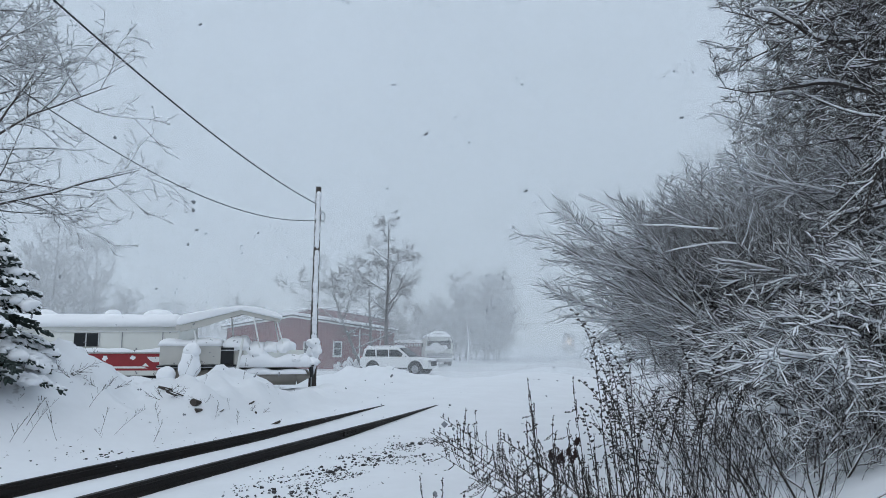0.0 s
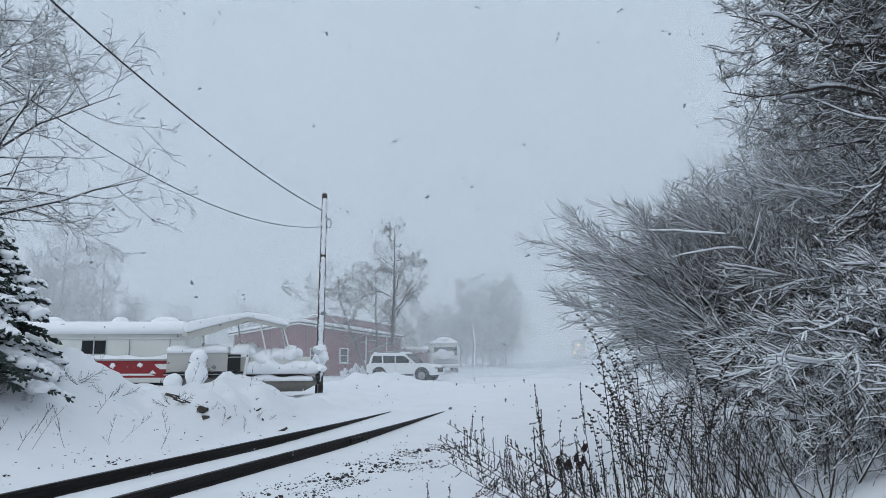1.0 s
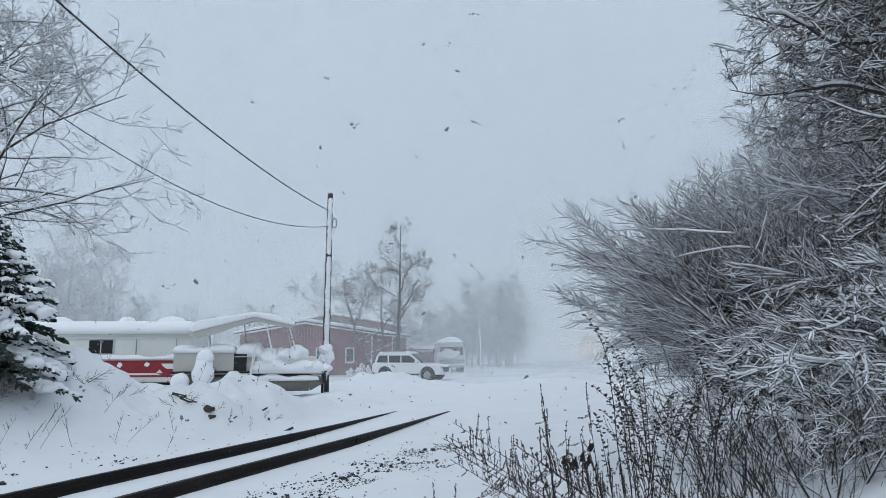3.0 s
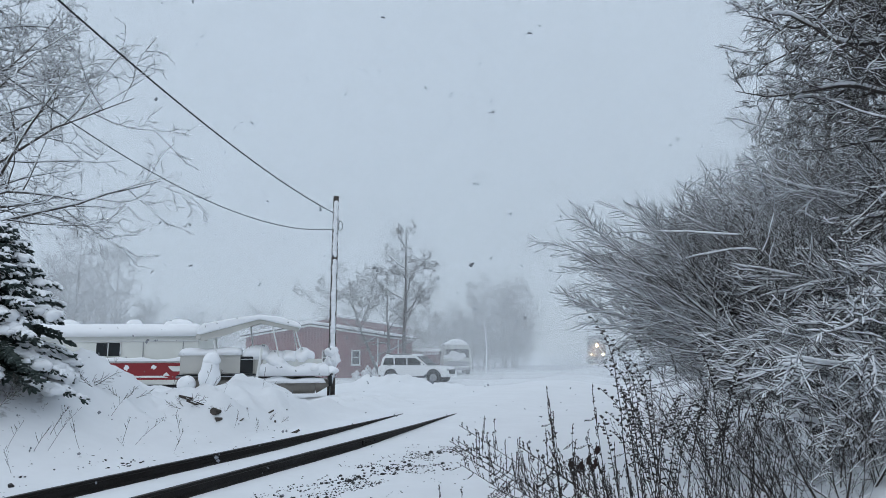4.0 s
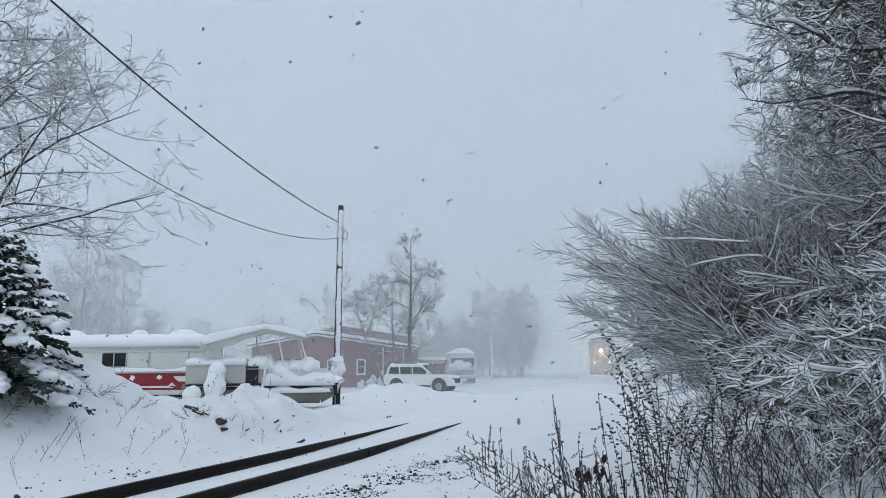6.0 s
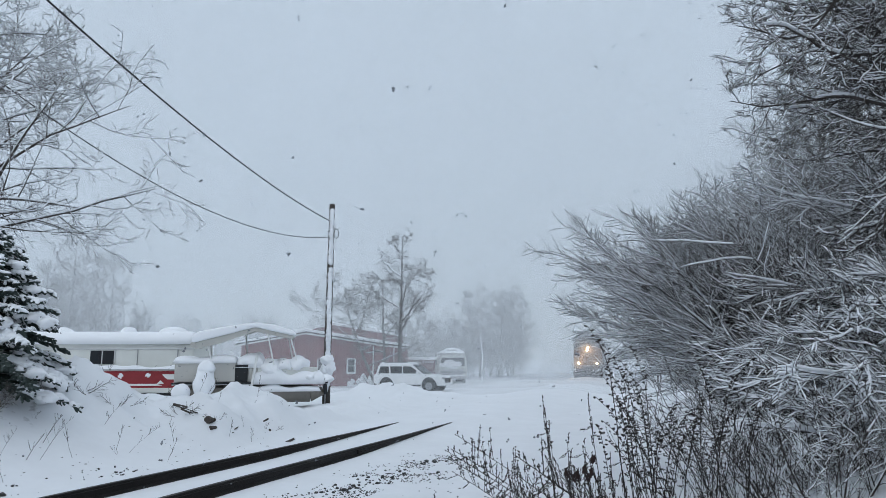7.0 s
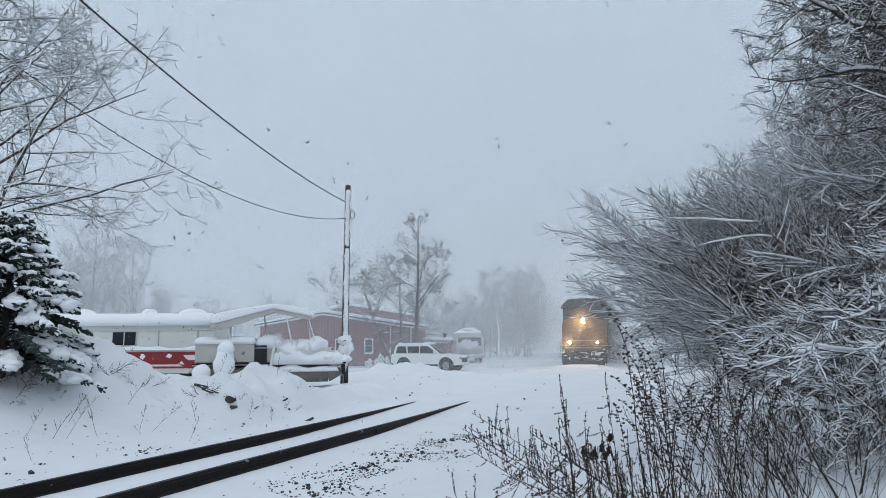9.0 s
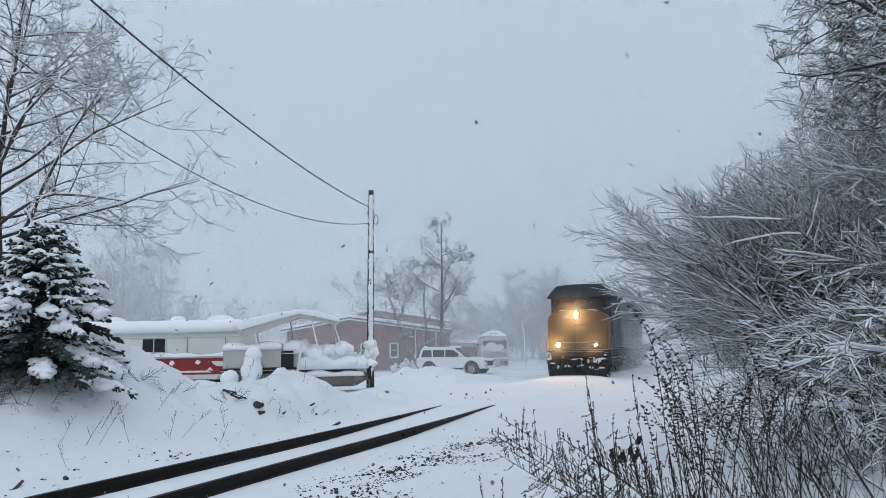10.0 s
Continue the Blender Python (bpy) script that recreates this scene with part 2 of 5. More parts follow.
def rod(p0, p1, r0, r1=None, n=10, bm=None):
    """A round bar from p0 to p1."""
    bm = bm or bmesh.new()
    p0, p1 = Vector(p0), Vector(p1)
    d = p1 - p0
    m = Matrix.Translation((p0 + p1) / 2) @ d.to_track_quat("Z", "Y").to_matrix().to_4x4()
    bmesh.ops.create_cone(bm, cap_ends=True, segments=n, radius1=r0, radius2=r0 if r1 is None else r1, depth=d.length, matrix=m)
    return bm


def prism(outline, axis, a, b, bevel=0.0, bm=None):
    """An outline (two coordinates a point) drawn out from a to b along an axis: x takes (y, z), y takes (x, z), z takes (x, y)."""
    bm = bm or bmesh.new()
    put = {"x": lambda p, v: (v, p[0], p[1]), "y": lambda p, v: (p[0], v, p[1]), "z": lambda p, v: (p[0], p[1], v)}[axis]
    va, vb = [bm.verts.new(put(p, a)) for p in outline], [bm.verts.new(put(p, b)) for p in outline]
    n = len(outline)
    fs = [bm.faces.new(va), bm.faces.new(vb[::-1])]
    for i in range(n):
        fs.append(bm.faces.new((va[i], vb[i], vb[(i + 1) % n], va[(i + 1) % n])))
    bmesh.ops.recalc_face_normals(bm, faces=fs)
    if bevel:
        es = list({e for f in fs for e in f.edges})
        bmesh.ops.bevel(bm, geom=es, offset=bevel, segments=2, profile=0.5, affect="EDGES")
    return bm


def drift(x0, x1, y0, y1, z, h, n=(24, 12), rim=0.18, lump=0.12, seed=0, droop=0.0):
    """A pillow of snow lying on a flat top: rounded at its rim and uneven."""
    bm = bmesh.new()
    rows = []
    for j in range(n[1] + 1):
        row = []
        for i in range(n[0] + 1):
            u, v = i / n[0], j / n[1]
            x, y = x0 + (x1 - x0) * u, y0 + (y1 - y0) * v
            e = min(min(u, 1 - u) * abs(x1 - x0), min(v, 1 - v) * abs(y1 - y0))
            k = math.sqrt(max(0.0, 1 - (1 - min(1, e / rim)) ** 2))
            wob = noise.noise(Vector((x * 1.3 + seed, y * 1.3, 3.0 * seed)))
            row.append(bm.verts.new((x + 0.04 * wob, y, z - (droop if k == 0 else 0) + k * h * (1 + lump * 2 * wob))))
        rows.append(row)
    for j in range(n[1]):
        for i in range(n[0]):
            bm.faces.new((rows[j][i], rows[j][i + 1], rows[j + 1][i + 1], rows[j + 1][i]))
    edge = rows[0] + [r[-1] for r in rows[1:]] + rows[-1][-2::-1] + [r[0] for r in rows[-2:0:-1]]
    bm.faces.new(edge[::-1])
    return bm


def blob(x, y, z, rx, ry, rz, seed=0, rough=0.15, bm=None, sub=3):
    """A rounded lump of snow."""
    bm = bm or bmesh.new()
    made = bmesh.ops.create_icosphere(bm, subdivisions=sub, radius=1)["verts"]
    for v in made:
        k = 1 + rough * noise.noise(v.co * 1.7 + Vector((seed, 0, 0)))
        v.co = Vector((x + v.co.x * rx * k, y + v.co.y * ry * k, z + v.co.z * rz * k))
    return bm


# ---- branching plants ----
class Wood:
    """Collects tapering branches and the snow on them as plain lists."""

    def __init__(self, least=0.0018, bend=(0, 0, 0)):
        self.least, self.bend = least, Vector(bend)
        self.v, self.f, self.sv, self.sf = [], [], [], []

    @staticmethod
    def tube(v, f, pts, rad, n, lift=0.0, flat=1.0):
        start = len(v)
        for k, p in enumerate(pts):
            d = (pts[min(k + 1, len(pts) - 1)] - pts[max(k - 1, 0)]).normalized()
            side = d.cross(Vector((0, 0, 1)))
            side = side.normalized() if side.length > 0.05 else Vector((1, 0, 0))
            up = side.cross(d)
            for a in range(n):
                w = 2 * math.pi * a / n + 0.5
                q = p + side * (math.cos(w) * rad[k]) + up * (math.sin(w) * rad[k] * flat)
                v.append((q.x, q.y, q.z + lift))
        for k in range(len(pts) - 1):
            for a in range(n):
                i, j = start + k * n + a, start + k * n + (a + 1) % n
                f.append((i, j, j + n, i + n))

    def branch(self, pts, rad, n, snow=0.0, rng=random):
        self.tube(self.v, self.f, pts, rad, n)
        if snow:
            run, rr = [], []
            for k, p in enumerate(pts):
                d = (pts[min(k + 1, len(pts) - 1)] - pts[max(k - 1, 0)]).normalized()
                if abs(d.z) < 0.86 and rng.random() > 0.12:
                    run.append(p)
                    rr.append(min(rad[k], 0.03) * 0.9 + snow * rng.uniform(0.45, 1.25) * (1 - 0.6 * abs(d.z)))
                elif len(run) > 1:
                    break
            if len(run) > 1:
                rr[-1] *= 0.3
                self.tube(self.sv, self.sf, run, rr, 4, lift=0.8 * snow + 0.6 * min(rad[1], 0.03), flat=0.8)

    def grow(self, rng, p, d, length, r, level, spec):
        """spec, level by level: (segments, wander, pull up or down, children, first child at, child angle, child length, snow, sides)."""
        seg, wander, pull, kids, first, ang, ratio, snow, sides = spec[level]
        pts, rad, q, dd = [p.copy()], [r], p.copy(), d.normalized()
        last = level == len(spec) - 1
        for k in range(seg):
            dd = (dd + Vector((rng.gauss(0, wander), rng.gauss(0, wander), rng.gauss(0, wander) + pull)) + self.bend * (level == 0)).normalized()
            q = q + dd * (length / seg)
            pts.append(q.copy())
            rad.append(max(r * (1 - (k + 1) / seg * (0.8 if not last else 0.75)), self.least))
        self.branch(pts, rad, sides, snow, rng)
        if last:
            return
        n = max(1, round(kids * rng.uniform(0.75, 1.25)))
        for i in range(n):
            u = first + (1 - first) * (i + rng.random()) / n
            k = min(seg - 1, int(u * seg))
            w = u * seg - k
            base = pts[k].lerp(pts[k + 1], w)
            along = (pts[k + 1] - pts[k]).normalized()
            perp = along.orthogonal()
            perp.rotate(Matrix.Rotation(rng.uniform(0, 2 * math.pi), 3, along))
            a = radians(ang * rng.uniform(0.65, 1.3))
            self.grow(rng, base, along * math.cos(a) + perp * math.sin(a), length * ratio * rng.uniform(0.6, 1.2) * (1.15 - 0.55 * u),
                      max(rad[k] * 0.55, self.least * 1.3), level + 1, spec)


def plant(name, m, label, category, woods, bark, group=""):
    """woods: part name -> Wood. Each gives a mesh of wood and one of the snow on it."""
    ob = empty(name, m, label, category, group)
    for pname, w in woods:
        o = new(pname, mesh_from(pname, w.v, w.f, bark, True))
        o.parent = ob
        if w.sv:
            s = new("snow_cover", mesh_from("snow_cover", w.sv, w.sf, M["branch_snow"], True))
            s.parent = o
            tagged(s, "fresh snow lying along the branches", kind="stuff")
    return ob


def bare_tree(seed, height, r, spec_limb, limbs, first, angle, spread, lean=(0, 0, 1), snow_trunk=0.0, wander=0.05, sides=9, least=0.0018):
    rng = random.Random(seed)
    trunk, crown = Wood(), Wood(least)
    pts, rad, q, d = [Vector((0, 0, -0.15))], [r * 1.25], Vector((0, 0, -0.15)), Vector(lean).normalized()
    seg = 12
    for k in range(seg):
        d = (d + Vector((rng.gauss(0, wander), rng.gauss(0, wander), 0.05))).normalized()
        q = q + d * (height / seg)
        pts.append(q.copy())
        rad.append(r * (1 - 0.9 * (k + 1) / seg) + 0.008)
    trunk.branch(pts, rad, sides)
    for i in range(limbs):
        u = first + (0.98 - first) * (i + rng.random() * 0.8) / limbs
        k = min(seg - 1, int(u * seg))
        a, t = i * 2.4 + rng.uniform(-0.5, 0.5), radians(angle * rng.uniform(0.7, 1.2))
        dirn = Vector((math.cos(a) * math.sin(t), math.sin(a) * math.sin(t), math.cos(t)))
        crown.grow(rng, pts[k].lerp(pts[k + 1], u * seg - k), dirn, height * spread * (1.1 - 0.75 * u) * rng.uniform(0.8, 1.2), max(rad[k] * 0.5, 0.012), 0, spec_limb)
    return [("trunk", trunk), ("crown", crown)]


# ---- railway ----
def along_track(y0, y1, step, off):
    out, y = [], y0
    while y <= y1:
        s = track_slope(y)
        k = math.sqrt(1 + s * s)
        out.append((track_x(y) + off / k, y - off * s / k))
        y += step
    return out


def build_rail(off):
    """Flat-bottom rail: head, web and foot drawn along the curve."""
    profile = [(-0.036, 0.0), (0.036, 0.0), (0.036, -0.035), (0.012, -0.05), (0.010, -0.13), (0.07, -0.165), (0.07, -0.18), (-0.07, -0.18), (-0.07, -0.165), (-0.010, -0.13), (-0.012, -0.05), (-0.036, -0.035)]
    line = along_track(-12, 60, 0.5, off)
    verts, faces, n = [], [], len(profile)
    for i, (x, y) in enumerate(line):
        a, b = line[max(i - 1, 0)], line[min(i + 1, len(line) - 1)]
        d = Vector((b[0] - a[0], b[1] - a[1])).normalized()
        for px, pz in profile:
            verts.append((x + d.y * px, y - d.x * px, pz))
    for i in range(len(line) - 1):
        for j in range(n):
            a, b = i * n + j, i * n + (j + 1) % n
            faces.append((a, b, b + n, a + n))
    ob = new("rail", mesh_from("rail", verts, faces, M["rail"]))
    return tagged(ob, "dark rusty steel rail half buried in snow", "rail", group="rails of the track")


build_rail(-0.725)
near_rail = build_rail(0.725)


def build_joint(y):
    """Bolted joint bar on the rail's side."""
    (xa, ya), (xb, yb) = along_track(y, y, 1, 0.745)[0], along_track(y + 0.3, y + 0.3, 1, 0.745)[0]
    bar = part("joint_bar", box(0, 0, -0.09, 0.035, 0.62, 0.09, 0.008), M["rail"], near_rail, "bolted steel joint bar")
    bar.matrix_local = pose(xa, ya, 0, 0, 0, math.degrees(math.atan2(-(xb - xa), yb - ya)))
    for k in (-0.2, 0.0, 0.2):
        part("bolt", rod((0.016, k, -0.09), (0.042, k, -0.09), 0.016, n=8), M["rail"], bar)


build_joint(14.6)


def stone_mesh(seed):
    bm = blob(0, 0, 0, 1, 0.8, 0.6, seed, 0.9, sub=1)
    me = bpy.data.meshes.new("ballast_stone")
    bm.to_mesh(me)
    bm.free()
    me.materials.append(M["stone"])
    return me


def build_ballast():
    """Ballast stones that stick out of the snow beside the rails."""
    rng = random.Random(4)
    kinds = [stone_mesh(i * 3.7) for i in range(6)]
    bed = empty("ballast", Matrix(), "dark angular ballast stones poking through thin snow", "gravel")
    bed["kind"] = "stuff"
    k = 0
    while k < 300:
        if rng.random() < 0.83:
            y = rng.uniform(7.9, 14.2)
            off = 2.15 + 0.34 * rng.gauss(0, 1) + 0.02 * y
        else:
            y = rng.uniform(7.5, 11.5)
            off = -(1.9 + abs(rng.gauss(0, 0.5)))
        if noise.noise(Vector((y * 1.3, off * 1.6, 2))) < -0.05 + 0.25 * rng.random():
            continue
        k += 1
        (x, yy), r = along_track(y, y, 1, off)[0], rng.uniform(0.011, 0.030) * rng.choice((0.7, 1, 1, 1.7))
        o = new("stone", kinds[k % 6])
        o.parent = bed
        o.matrix_local = Matrix.LocRotScale((x, yy, land(x, yy) + r * 0.15), Euler((rng.random(), rng.random(), rng.random() * 6)), (r, r, r))


def build_chips():
    """Small stones and chips between the larger ballast, too many to count."""
    rng = random.Random(14)
    verts, faces = [], []
    while len(verts) < 6 * 1500:
        y = rng.uniform(7.4, 15.0)
        off = 2.25 + 0.42 * rng.gauss(0, 1) + 0.02 * y
        if noise.noise(Vector((y * 1.5, off * 2.2, 2))) < -0.12 + 0.3 * rng.random() or off < 1.2:
            continue
        (x, yy), r = along_track(y, y, 1, off)[0], rng.uniform(0.007, 0.022)
        z, a, s = land(x, yy), rng.random() * 6.3, len(verts)
        ca, sa = math.cos(a) * r, math.sin(a) * r
        k = [rng.uniform(0.6, 1.3) for i in range(5)]
        verts += [(x + ca * k[0], yy + sa * k[0], z), (x - sa * k[1], yy + ca * k[1], z), (x - ca * k[2], yy - sa * k[2], z), (x + sa * k[3], yy - ca * k[3], z), (x + ca * 0.2, yy, z + r * 0.75 * k[4]), (x, yy, z - r)]
        faces += [(s, s + 1, s + 4), (s + 1, s + 2, s + 4), (s + 2, s + 3, s + 4), (s + 3, s, s + 4)]
    tagged(new("stone_chips", mesh_from("stone_chips", verts, faces, M["stone"])), "small dark stone chips scattered through thin snow", "gravel", kind="stuff")


# ---- air full of snow ----
def fine_snow(name, centres, sizes, seed):
    """Tiny three-cornered flakes at the given places, as one mesh."""
    rng = np.random.default_rng(seed)
    n = len(centres)
    arms = rng.normal(size=(n, 3, 3))
    arms /= np.linalg.norm(arms, axis=2, keepdims=True)
    co = (centres[:, None, :] + arms * sizes[:, None, None]).astype(np.float32)
    me = bpy.data.meshes.new(name)
    me.vertices.add(3 * n)
    me.loops.add(3 * n)
    me.polygons.add(n)
    me.vertices.foreach_set("co", co.ravel())
    me.loops.foreach_set("vertex_index", np.arange(3 * n, dtype=np.int32))
    me.polygons.foreach_set("loop_start", np.arange(0, 3 * n, 3, dtype=np.int32))
    me.materials.append(M["airborne"])
    me.update(calc_edges=True)
    return me


VEILS = [(38.5, 0.17), (49.0, 0.19), (60.0, 0.12), (71.0, 0.21), (80.0, 0.21), (112.0, 0.55)]  # thicker up the line


def build_veils():
    for y, cover in VEILS:
        bm = bmesh.new()
        vs = [bm.verts.new(p) for p in ((-320, y, -4), (320, y, -4), (320, y, 120), (-320, y, 120))]
        bm.faces.new(vs)
        ob = part("snow_haze", bm, veil_material("snow_haze", cover))
        tagged(ob, "thin drifting haze of falling snow in the air", "snow haze", group="haze of falling snow", kind="backdrop")


build_veils()


# ---- red metal building ----
def build_shop():
    W, D, EAVE, RIDGE = 10.8, 12.2, 3.42, 4.25
    shop = empty("metal_building", pose(-6.2, 52.0, -0.25, 0, 0, -7.7) , "red metal-sided workshop with snow-covered gable roof", "building")
    # local: the near right corner at the origin, x to the right, y away
    gable = [(-W, 0), (0, 0), (0, EAVE), (-W / 2, RIDGE), (-W, EAVE)]
    part("wall", prism(gable, "y", 0, 0.2), M["red"], shop)
    part("wall", prism(gable, "y", D - 0.2, D), M["red"], shop)
    part("wall", box(-0.1, D / 2, EAVE / 2, 0.2, D - 0.4, EAVE), M["red"], shop)
    part("wall", box(-W + 0.1, D / 2, EAVE / 2, 0.2, D - 0.4, EAVE), M["red"], shop)
    bm = bmesh.new()
    for i in range(44):  # vertical ribs of the siding
        x = -W + 0.12 + i * 0.245
        h = EAVE + (RIDGE - EAVE) * (1 - abs(x + W / 2) / (W / 2)) - 0.12
        box(x, -0.012, h / 2, 0.035, 0.03, h, bm=bm)
    part("rib", bm, M["red"], shop)
    for side in (-1, 1):
        out = [(-W / 2, RIDGE + 0.02), (-W / 2 + side * (W / 2 + 0.35), EAVE - 0.05), (-W / 2 + side * (W / 2 + 0.35), EAVE + 0.05), (-W / 2, RIDGE + 0.12)]
        roof = part("roof", prism(out, "y", -0.35, D + 0.35), M["roof_dark"], shop)
        out = [(-W / 2, RIDGE + 0.12), (-W / 2 + side * (W / 2 + 0.38), EAVE + 0.05), (-W / 2 + side * (W / 2 + 0.30), EAVE + 0.2), (-W / 2, RIDGE + 0.33)]
        part("snow_cover", prism(out, "y", -0.40, D + 0.38, 0.03), M["snow"], roof, "thick snow on the roof slope")
        trim = [(-W / 2, RIDGE - 0.1), (-W / 2 + side * (W / 2 + 0.35), EAVE - 0.17), (-W / 2 + side * (W / 2 + 0.35), EAVE - 0.05), (-W / 2, RIDGE + 0.02)]
        part("trim", prism(trim, "y", -0.39, -0.355), M["white"], shop, "white gable trim")
    part("gutter", box(0.22, D / 2, EAVE - 0.12, 0.12, D + 0.4, 0.12, 0.03), M["white"], shop, "white gutter")
    part("downpipe", box(-0.12, -0.07, EAVE / 2 - 0.1, 0.09, 0.09, EAVE - 0.2, 0.02), M["white"], shop, "white downpipe")
    part("downpipe", box(0.07, 6.0, EAVE / 2 - 0.1, 0.09, 0.09, EAVE - 0.2, 0.02), M["white"], shop, "white downpipe")

    def window(x, z, w, h):
        fr = bmesh.new()
        for a, b, c, d in ((-w / 2, 0, 0.09, h), (w / 2, 0, 0.09, h), (0, h / 2, w, 0.09), (0, -h / 2, w, 0.09), (0, 0, w, 0.05)):
            box(x + a, -0.05, z + b, c, 0.08, d, 0.01, 1, bm=fr)
        win = part("window", fr, M["white"], shop, "white-framed sash window")
        part("pane", box(x, -0.02, z, w, 0.02, h), M["glass"], win)
        part("sill", box(x, -0.09, z - h / 2 - 0.07, w + 0.15, 0.14, 0.05), M["white"], win)

    for x in (-1.85, -4.2, -6.3, -8.6):
        window(x, 1.75, 0.62, 1.05)
    bm = box(0.03, 2.6, 1.75, 0.06, 0.7, 1.05, 0.01)
    part("window", bm, M["white"], shop, "white-framed side window")
    bm = box(0.03, 4.6, 1.05, 0.06, 0.95, 2.05, 0.01)
    part("door", bm, M["red_rv"], shop, "red side door")
    # taller hall behind
    back = empty("rear_hall", pose(-7.4, 62, -0.25, 0, 0, -7.7), "taller dark red hall behind the workshop", "building")
    out = [(-9.5, 0), (0, 0), (0, 4.75), (-4.75, 5.55), (-9.5, 4.75)]
    part("wall", prism(out, "y", 2.5, 12), M["red"], back)
    roof = [(-9.9, 4.7), (-4.75, 5.56), (0.4, 4.7), (0.4, 4.93), (-4.75, 5.82), (-9.9, 4.93)]
    part("roof", prism(roof, "y", 2.2, 12.3, 0.03), M["snow"], back, "snow-covered roof")


build_shop()


def build_garden():
    """Snow-buried garden bushes by the workshop wall."""
    for k, (x, y, r, h) in enumerate(((-7.0, 50.9, 0.5, 0.9), (-7.8, 51.0, 0.35, 0.6), (-6.3, 50.6, 0.3, 1.15))):
        ob = empty("garden_bush", pose(x, y, land(x, y) - 0.05), "small garden bush buried in snow by the wall", "shrub", "bushes by the workshop")
        bm = bmesh.new()
        for j in range(5):
            blob(0.3 * r * math.cos(j * 1.9), 0.3 * r * math.sin(j * 1.9), h * (0.2 + 0.16 * j), r * (1 - 0.16 * j), r * (1 - 0.16 * j), h * 0.26, k * 5 + j, 0.5, bm, 2)
        smooth(part("snow_cover", bm, M["snow"], ob, "snow heaped over the bush"))
        w = Wood(0.006)
        rng = random.Random(60 + k)
        for j in range(16):
            d = Vector((rng.gauss(0, 0.6), rng.gauss(0, 0.6), 1)).normalized()
            w.branch([Vector((0, 0, 0)), d * h * 0.6, d * h * rng.uniform(0.9, 1.25)], [0.015, 0.01, 0.006], 4)
        o = new("crown", mesh_from("crown", w.v, w.f, M["bark"]))
        o.parent = ob


build_garden()


# ---- vehicles ----
def wheel(parent, x, y, z, r, w, axis="y"):
    tyre = bmesh.new()
    d = Vector((0, w / 2, 0)) if axis == "y" else Vector((w / 2, 0, 0))
    c = Vector((x, y, z))
    rod(c - d, c + d, r, n=24, bm=tyre)
    bmesh.ops.bevel(tyre, geom=[e for e in tyre.edges if abs((e.verts[0].co - e.verts[1].co).dot(d.normalized())) < 0.01], offset=0.04, segments=2, affect="EDGES")
    wh = part("wheel", tyre, M["tyre"], parent)
    s = 1 if (y if axis == "y" else x) > 0 else -1
    e = c + d * s
    rim = rod(e, e + d * (0.08 * s), r * 0.62, r * 0.55, n=20)
    for k in range(6):
        a = k * math.pi / 3
        q = c + d * (s * 1.14)
        u = Vector((math.cos(a), 0, math.sin(a))) if axis == "y" else Vector((0, math.cos(a), math.sin(a)))
        rod(q + u * r * 0.05, q + u * r * 0.55, 0.035, 0.028, 6, rim)
    part("rim", rim, M["galv"], wh, "grey alloy rim with spokes")


